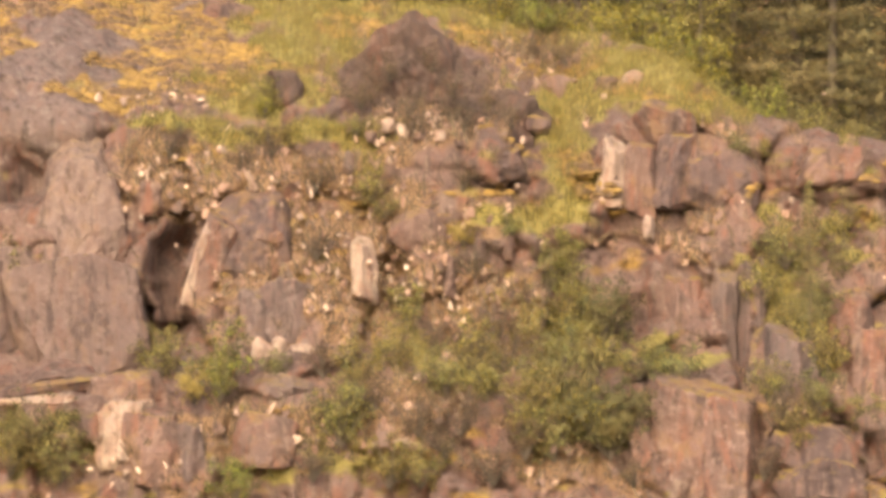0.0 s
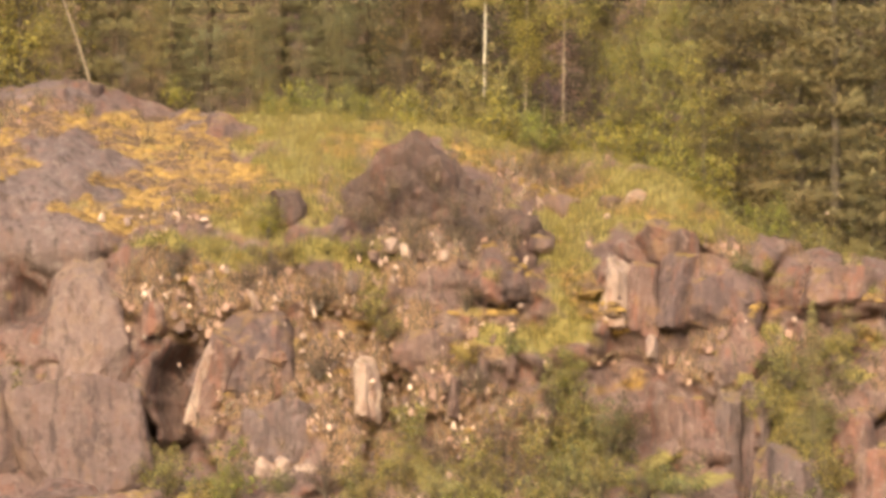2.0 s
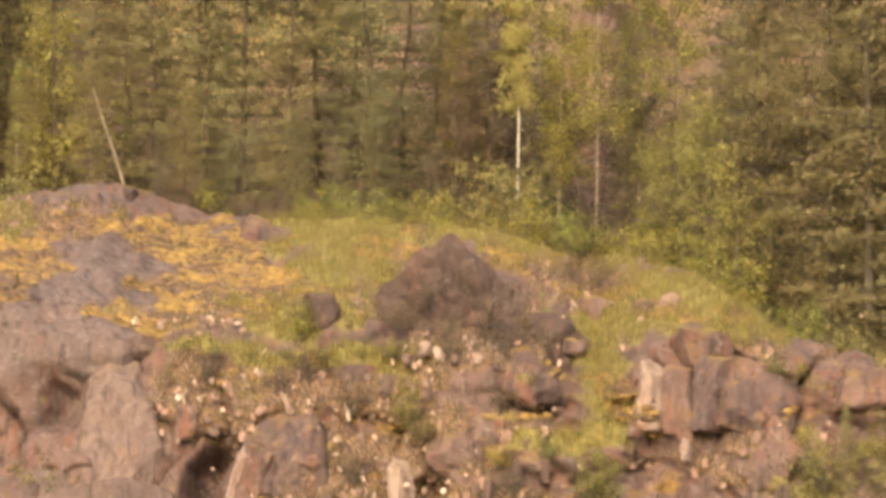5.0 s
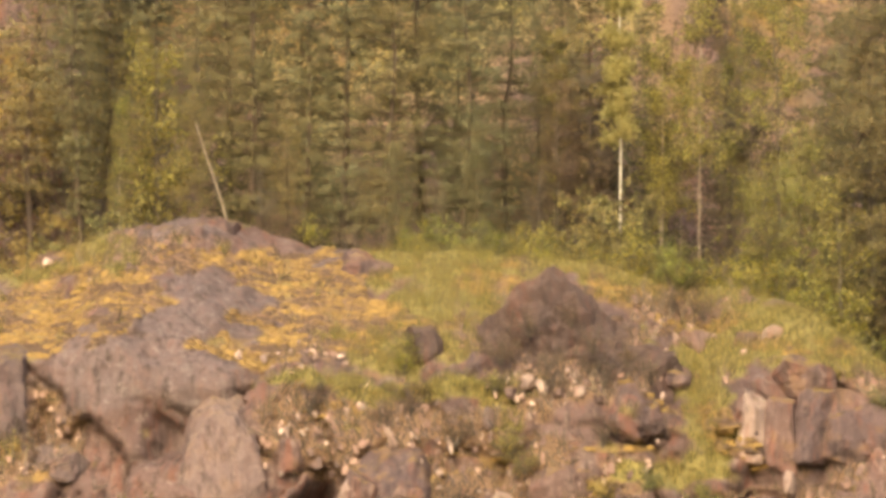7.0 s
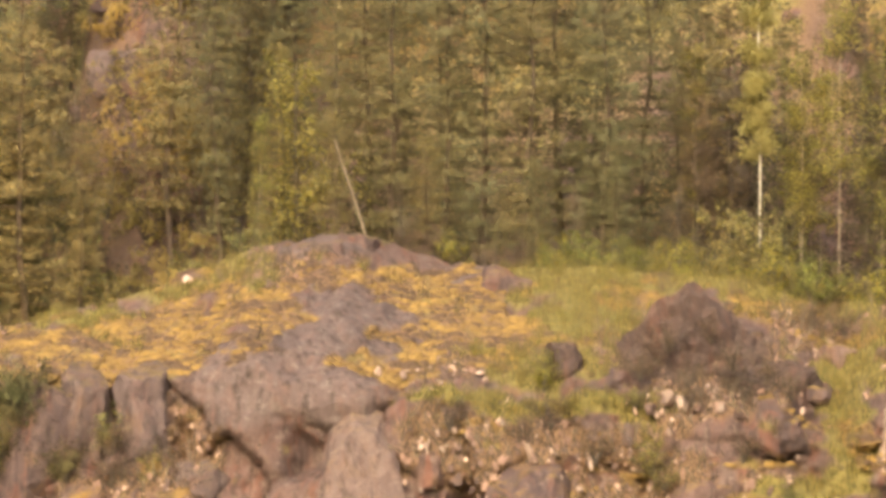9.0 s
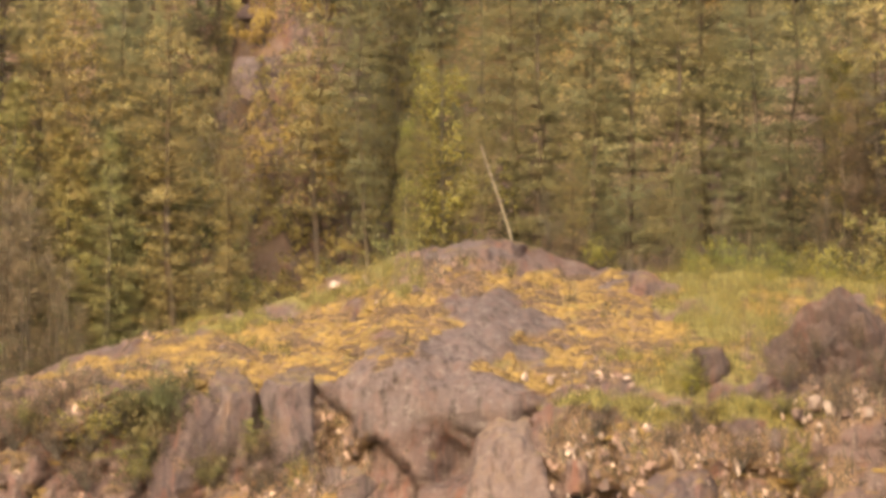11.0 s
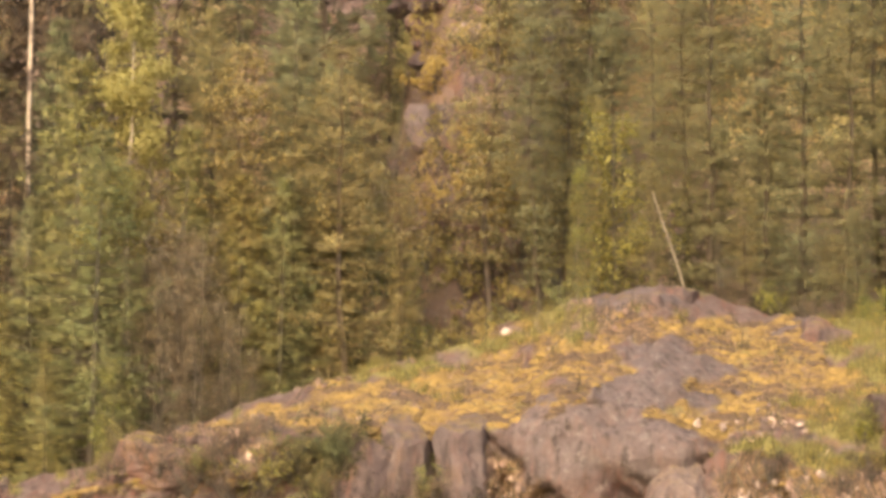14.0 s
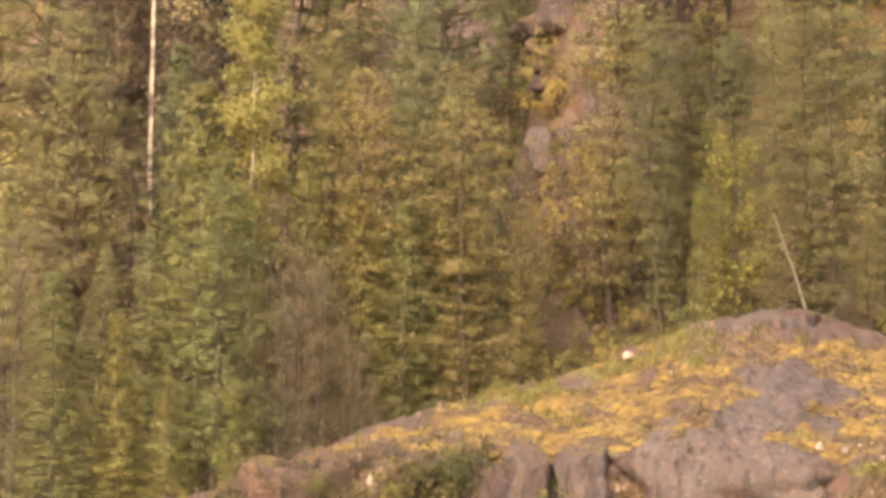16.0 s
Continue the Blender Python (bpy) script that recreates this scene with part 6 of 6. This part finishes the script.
for x, y, tall, k in ((-19.6, 137.0, 2.8, "b"), (-18.8, 138.2, 3.0, "a"), (-18.0, 136.6, 2.6, "c"), (-17.2, 137.6, 2.6, "b"), (-20.4, 138.4, 3.0, "a"), (-19.6, 142.0, 3.2, "a"), (-18.9, 143.2, 3.2, "b"), (-20.4, 144.0, 3.4, "c"), (-19.2, 145.5, 3.0, "b"), (-18.0, 145.0, 2.8, "a"), (-21.3, 143.5, 3.0, "b"), (-20.9, 146.5, 2.8, "a"), (-19.8, 148.0, 3.0, "c"), (-18.6, 149.0, 2.6, "b"), (-17.6, 147.5, 2.6, "c")):
    shrub("yellow" + k, x, 0, tall, "golden bush before a pink outcrop", y=y)


# ---- fine cover, too many to count ----
def scatter(name, n, which, build, material, label, category, seed, zlo=4.0):
    rng = np.random.default_rng(seed)
    x, z = rng.uniform(-32, 16, n), None
    z = zlo + rng.uniform(0, 1, n) * (crest(x) - zlo)
    cov = cover(x, z)
    w = cov[which]
    soft = 1 - 0.75 * np.maximum(cov[0], cov[1])
    if which < 2:
        w = w * soft_step((z - cliff_top(x) + 3.0) / 3.0 + 0.25)
    keep = rng.uniform(0, 1, n) < w
    x, z, soft = x[keep], z[keep], soft[keep]
    above = soft_step((z - cliff_top(x) + 0.6) / 1.6)
    r = relief(x, z) * (1 - (1 - soft) * above)
    p = np.stack([x, depth(x, z) + r * (1 - 0.72 * above), z - 0.25 * r * above + 0.25 * fbm(x * 0.5, z * 0.5, 90) * above], -1)
    g = Geo()
    build(rng, g, p)
    me = g.mesh(name, name == "moss")
    me.materials.append(material)
    return tagged(new(name, me), label, category, kind="stuff")


def moss_clumps(rng, g, p):
    """Low cushions: each a small dome of eight facets."""
    n = len(p)
    s = 0.035 + 0.15 * rng.uniform(0, 1, (n, 1, 1)) ** 2.5
    a = np.linspace(0, 2 * np.pi, 8, endpoint=False)[None, :, None] + rng.uniform(0, 1, (n, 1, 1))
    ring = np.concatenate([np.cos(a) * 1.4, np.sin(a) * 0.9, np.zeros_like(a) - 0.5], -1) * s * rng.uniform(0.8, 1.2, (n, 8, 1))
    mid = np.concatenate([np.cos(a) * 0.85, np.sin(a) * 0.55, np.zeros_like(a) + 0.32], -1) * s
    top = np.zeros((n, 1, 3)) + np.array((0, 0, 0.45)) * s
    V = np.concatenate([ring, mid, top], 1) + p[:, None]
    f = [(k, (k + 1) % 8, 8 + (k + 1) % 8, 8 + k) for k in range(8)] + [(8 + k, 8 + k + 1, 8 + (k + 2) % 8, 16) for k in (0, 2, 4, 6)]
    g.add(V, (np.array(f)[None] + 17 * np.arange(n)[:, None, None]))


def grass_tufts(rng, g, p):
    p = np.repeat(p, 6, 0) + rng.normal(0, 0.06, (len(p) * 6, 3)) * (1, 1, 0.2)
    n = len(p)
    a = rng.uniform(0, 6.283, n)
    h = rng.uniform(0.12, 0.34, n)
    side = np.stack([-np.sin(a), np.cos(a), np.zeros(n)], -1) * 0.016
    bend = np.stack([np.cos(a) * h * 0.45, np.sin(a) * h * 0.45, h], -1)
    low = p - (0, 0, 0.04)
    g.quads(np.stack([low - side, low + side, p + bend + side * 0.3, p + bend - side * 0.3], 1))


def litter_bits(rng, g, p):
    """Dry stalks and twigs that lie and stand on the ledges."""
    n = len(p)
    d = rng.normal(size=(n, 3)) * (0.45, 0.4, 0.5) + (0, 0, 0.8)
    d /= np.linalg.norm(d, axis=1)[:, None]
    L = rng.uniform(0.15, 0.6, (n, 1))
    s = np.cross(d, rng.normal(size=(n, 3))) * rng.choice((0.012, 0.018, 0.026), (n, 1))
    p = p - np.array((0, 0.05, 0))
    g.quads(np.stack([p - s, p + s, p + d * L + s * 0.5, p + d * L - s * 0.5], 1))


def rubble(rng, g, p):
    """Loose angular stones and upright splinters."""
    n = len(p)
    s = 0.028 + 0.08 * rng.uniform(0, 1, (n, 1, 1)) ** 3
    cube = np.array([(x, y, z) for x in (-1, 1) for y in (-1, 1) for z in (-1, 1)], float)
    tall = np.stack([rng.uniform(0.5, 1.2, n), rng.uniform(0.5, 1.2, n), rng.uniform(0.7, 1.7, n)], -1)[:, None]
    V = (cube[None] + rng.uniform(-0.5, 0.5, (n, 8, 3))) * s * tall
    a = rng.normal(0, 0.35, n)
    V = np.stack([V[..., 0] * np.cos(a)[:, None] + V[..., 2] * np.sin(a)[:, None], V[..., 1], V[..., 2] * np.cos(a)[:, None] - V[..., 0] * np.sin(a)[:, None]], -1) + p[:, None]
    f = np.array([(0, 1, 3, 2), (4, 6, 7, 5), (0, 4, 5, 1), (2, 3, 7, 6), (0, 2, 6, 4), (1, 5, 7, 3)])
    g.add(V, f[None] + 8 * np.arange(n)[:, None, None])


scatter("moss", 52000, 0, moss_clumps, MOSS, "cushions of golden yellow moss over the granite", "moss", 900, 8.0)
scatter("grass", 60000, 1, grass_tufts, GRASS, "short yellow-green grass on the hilltop and ledges", "grass", 901)
scatter("dry_stalks", 90000, 2, litter_bits, STALKS, "dry brown stalks and twigs on the ledges", "dry stalks", 902)
scatter("rubble", 26000, 2, rubble, RUBBLE, "small angular pink stones lying on the ledges", "rubble", 903)


def stone(x, z, w, h, seed):
    """A bright, freshly broken stone on the face or in the moss."""
    rock(("block", "wedge")[seed % 2], x, z, w * 0.85, h * 0.85, max(w, h) * 0.7, seed, ROCK_PALE if seed % 3 == 1 else ROCK_WHITE, "small bright stone with a freshly broken face", (seed * 37) % 40 - 20, (seed * 53) % 60 - 40, 0.3, "stone", "stone", 2)


stone(-10.16, 16.90, 0.17, 0.33, 700)
stone(-10.19, 16.94, 0.24, 0.40, 701)
stone(4.81, 17.05, 0.29, 0.21, 702)
stone(-10.69, 9.91, 0.26, 0.36, 703)
stone(-9.92, 9.41, 0.21, 0.21, 704)
stone(-5.55, 14.33, 0.21, 0.40, 705)
stone(-8.32, 14.90, 0.17, 0.31, 706)
stone(-7.02, 16.68, 0.26, 0.21, 700)
stone(-8.56, 16.33, 0.21, 0.14, 701)
stone(-8.80, 14.47, 0.24, 0.26, 702)
stone(-0.23, 11.45, 0.26, 0.36, 703)
stone(-1.09, 15.76, 0.26, 0.43, 704)
stone(0.10, 15.50, 0.21, 0.36, 705)
stone(0.93, 15.24, 0.19, 0.26, 706)
stone(2.16, 14.13, 0.19, 0.19, 700)
stone(3.13, 17.84, 0.21, 0.24, 701)
stone(-9.23, 13.44, 0.14, 0.24, 702)
stone(-8.77, 13.19, 0.17, 0.24, 703)
stone(-5.76, 10.58, 0.36, 0.26, 704)
stone(-3.15, 9.74, 0.19, 0.29, 705)
stone(-2.85, 12.34, 0.17, 0.17, 706)
stone(0.46, 10.44, 0.14, 0.24, 700)
stone(-8.88, 6.36, 0.48, 0.48, 701)
stone(-5.50, 6.68, 0.40, 0.33, 702)
stone(-0.70, 8.34, 0.19, 0.24, 703)
stone(-4.84, 17.97, 0.17, 0.24, 704)
stone(5.06, 8.52, 0.12, 0.48, 705)
stone(11.49, 17.34, 0.17, 0.14, 706)
stone(-16.7, 20.42, 0.3, 0.2, 700)
stone(-12.51, 15.93, 0.31, 0.19, 701)
stone(-15.54, 16.12, 0.24, 0.19, 702)
stone(-2.19, 11.92, 0.17, 0.71, 703)
stone(8.65, 13.62, 0.21, 0.17, 704)
stone(2.88, 12.43, 0.17, 0.17, 705)
stone(-10.54, 9.99, 0.31, 0.21, 706)
stone(-9.32, 9.99, 0.48, 0.17, 700)
stone(-7.48, 14.13, 0.17, 0.24, 701)
stone(-3.97, 10.49, 0.21, 0.19, 702)
stone(12.28, 9.91, 0.17, 0.43, 703)
stone(-7.47, 6.36, 0.19, 0.29, 704)
stone(-6.08, 10.08, 0.17, 0.48, 705)
stone(10.13, 13.70, 0.17, 0.24, 706)
stone(-16.53, 16.77, 0.12, 0.12, 700)
stone(-9.81, 5.73, 0.24, 0.17, 701)
stone(-5.43, 6.76, 0.29, 0.19, 702)
stone(-6.92, 6.36, 0.19, 0.14, 703)
stone(-1.32, 6.60, 0.36, 0.17, 704)
stone(-0.78, 8.38, 0.19, 0.26, 705)
stone(-5.24, 9.15, 0.26, 0.43, 706)
stone(-4.82, 8.97, 0.17, 0.29, 700)
stone(-10.32, 6.76, 0.17, 0.17, 701)
stone(1.92, 7.82, 0.14, 0.31, 702)
stone(12.20, 9.99, 0.19, 0.36, 703)
stone(0.75, 10.49, 0.14, 0.14, 704)
stone(-8.32, 16.52, 0.24, 0.19, 706)
stone(-9.15, 16.51, 0.26, 0.17, 700)
stone(-7.20, 16.95, 0.29, 0.19, 701)


def chips():
    """Freshly broken chips and upright splinters that catch the light along the ledges of the cliff."""
    rng = np.random.default_rng(71)
    spots = ((-7.0, 14.7, 1.9, 0.9, 34), (-4.0, 14.2, 1.6, 0.8, 22), (-0.6, 15.4, 1.6, 0.5, 16), (-5.6, 10.6, 1.4, 1.2, 18), (-0.6, 11.4, 2.0, 1.0, 20), (-8.4, 6.4, 1.6, 0.7, 16), (-4.9, 6.7, 1.3, 0.6, 12), (1.0, 10.0, 1.4, 1.2, 12), (3.4, 17.9, 1.2, 0.4, 8), (-8.2, 17.0, 1.2, 0.3, 8), (-3.0, 12.6, 2.4, 1.2, 22), (0.8, 13.2, 1.2, 0.9, 12), (-6.4, 13.0, 1.4, 1.0, 14), (0.3, 16.3, 1.8, 0.6, 26), (-1.4, 15.9, 1.2, 0.5, 10))
    for cx, cz, w, h, n in spots:
        for _ in range(n):
            x, z = rng.normal(cx, w * 0.6), rng.normal(cz, h * 0.6)
            a, b = rng.uniform(0.07, 0.2), rng.uniform(0.12, 0.36)
            seed = 760 + int(rng.integers(0, 6))
            rock(("block", "wedge")[seed % 2], x, z, a, b, a, seed, (ROCK_PALE, ROCK_WHITE, ROCK_PALE, ROCK_PINK)[int(rng.integers(0, 4))], "small freshly broken chip of pink granite", rng.uniform(-35, 35), rng.uniform(-40, 20), 0.45, "stone", "stone", 1)


chips()
rock("block", -16.6, 20.5, 0.32, 0.28, 0.3, 767, ROCK_WHITE, "small bright white stone on the mossy crest", 12, -20, 1.0, "stone", "stone", 2)


def leaning_pole():
    """A thin dead stem that leans out of the hill's crown."""
    x0, z0, x1, z1, y = -11.10, 22.15, -12.18, 25.25, 131.2
    g = Geo()
    s = np.linspace(0, 1, 7)
    g.tube(np.c_[x0 + (x1 - x0) * s + 0.04 * np.sin(s * 5), np.full(7, y), z0 - 0.5 + (z1 - z0 + 0.5) * s], np.linspace(0.04, 0.026, 7), 8)
    me = g.mesh("leaning_pole", True)
    me.materials.append(BARK_DEAD)
    tagged(new("leaning_pole", me), "thin bleached dead stem leaning on the hilltop", "dead stem")


leaning_pole()
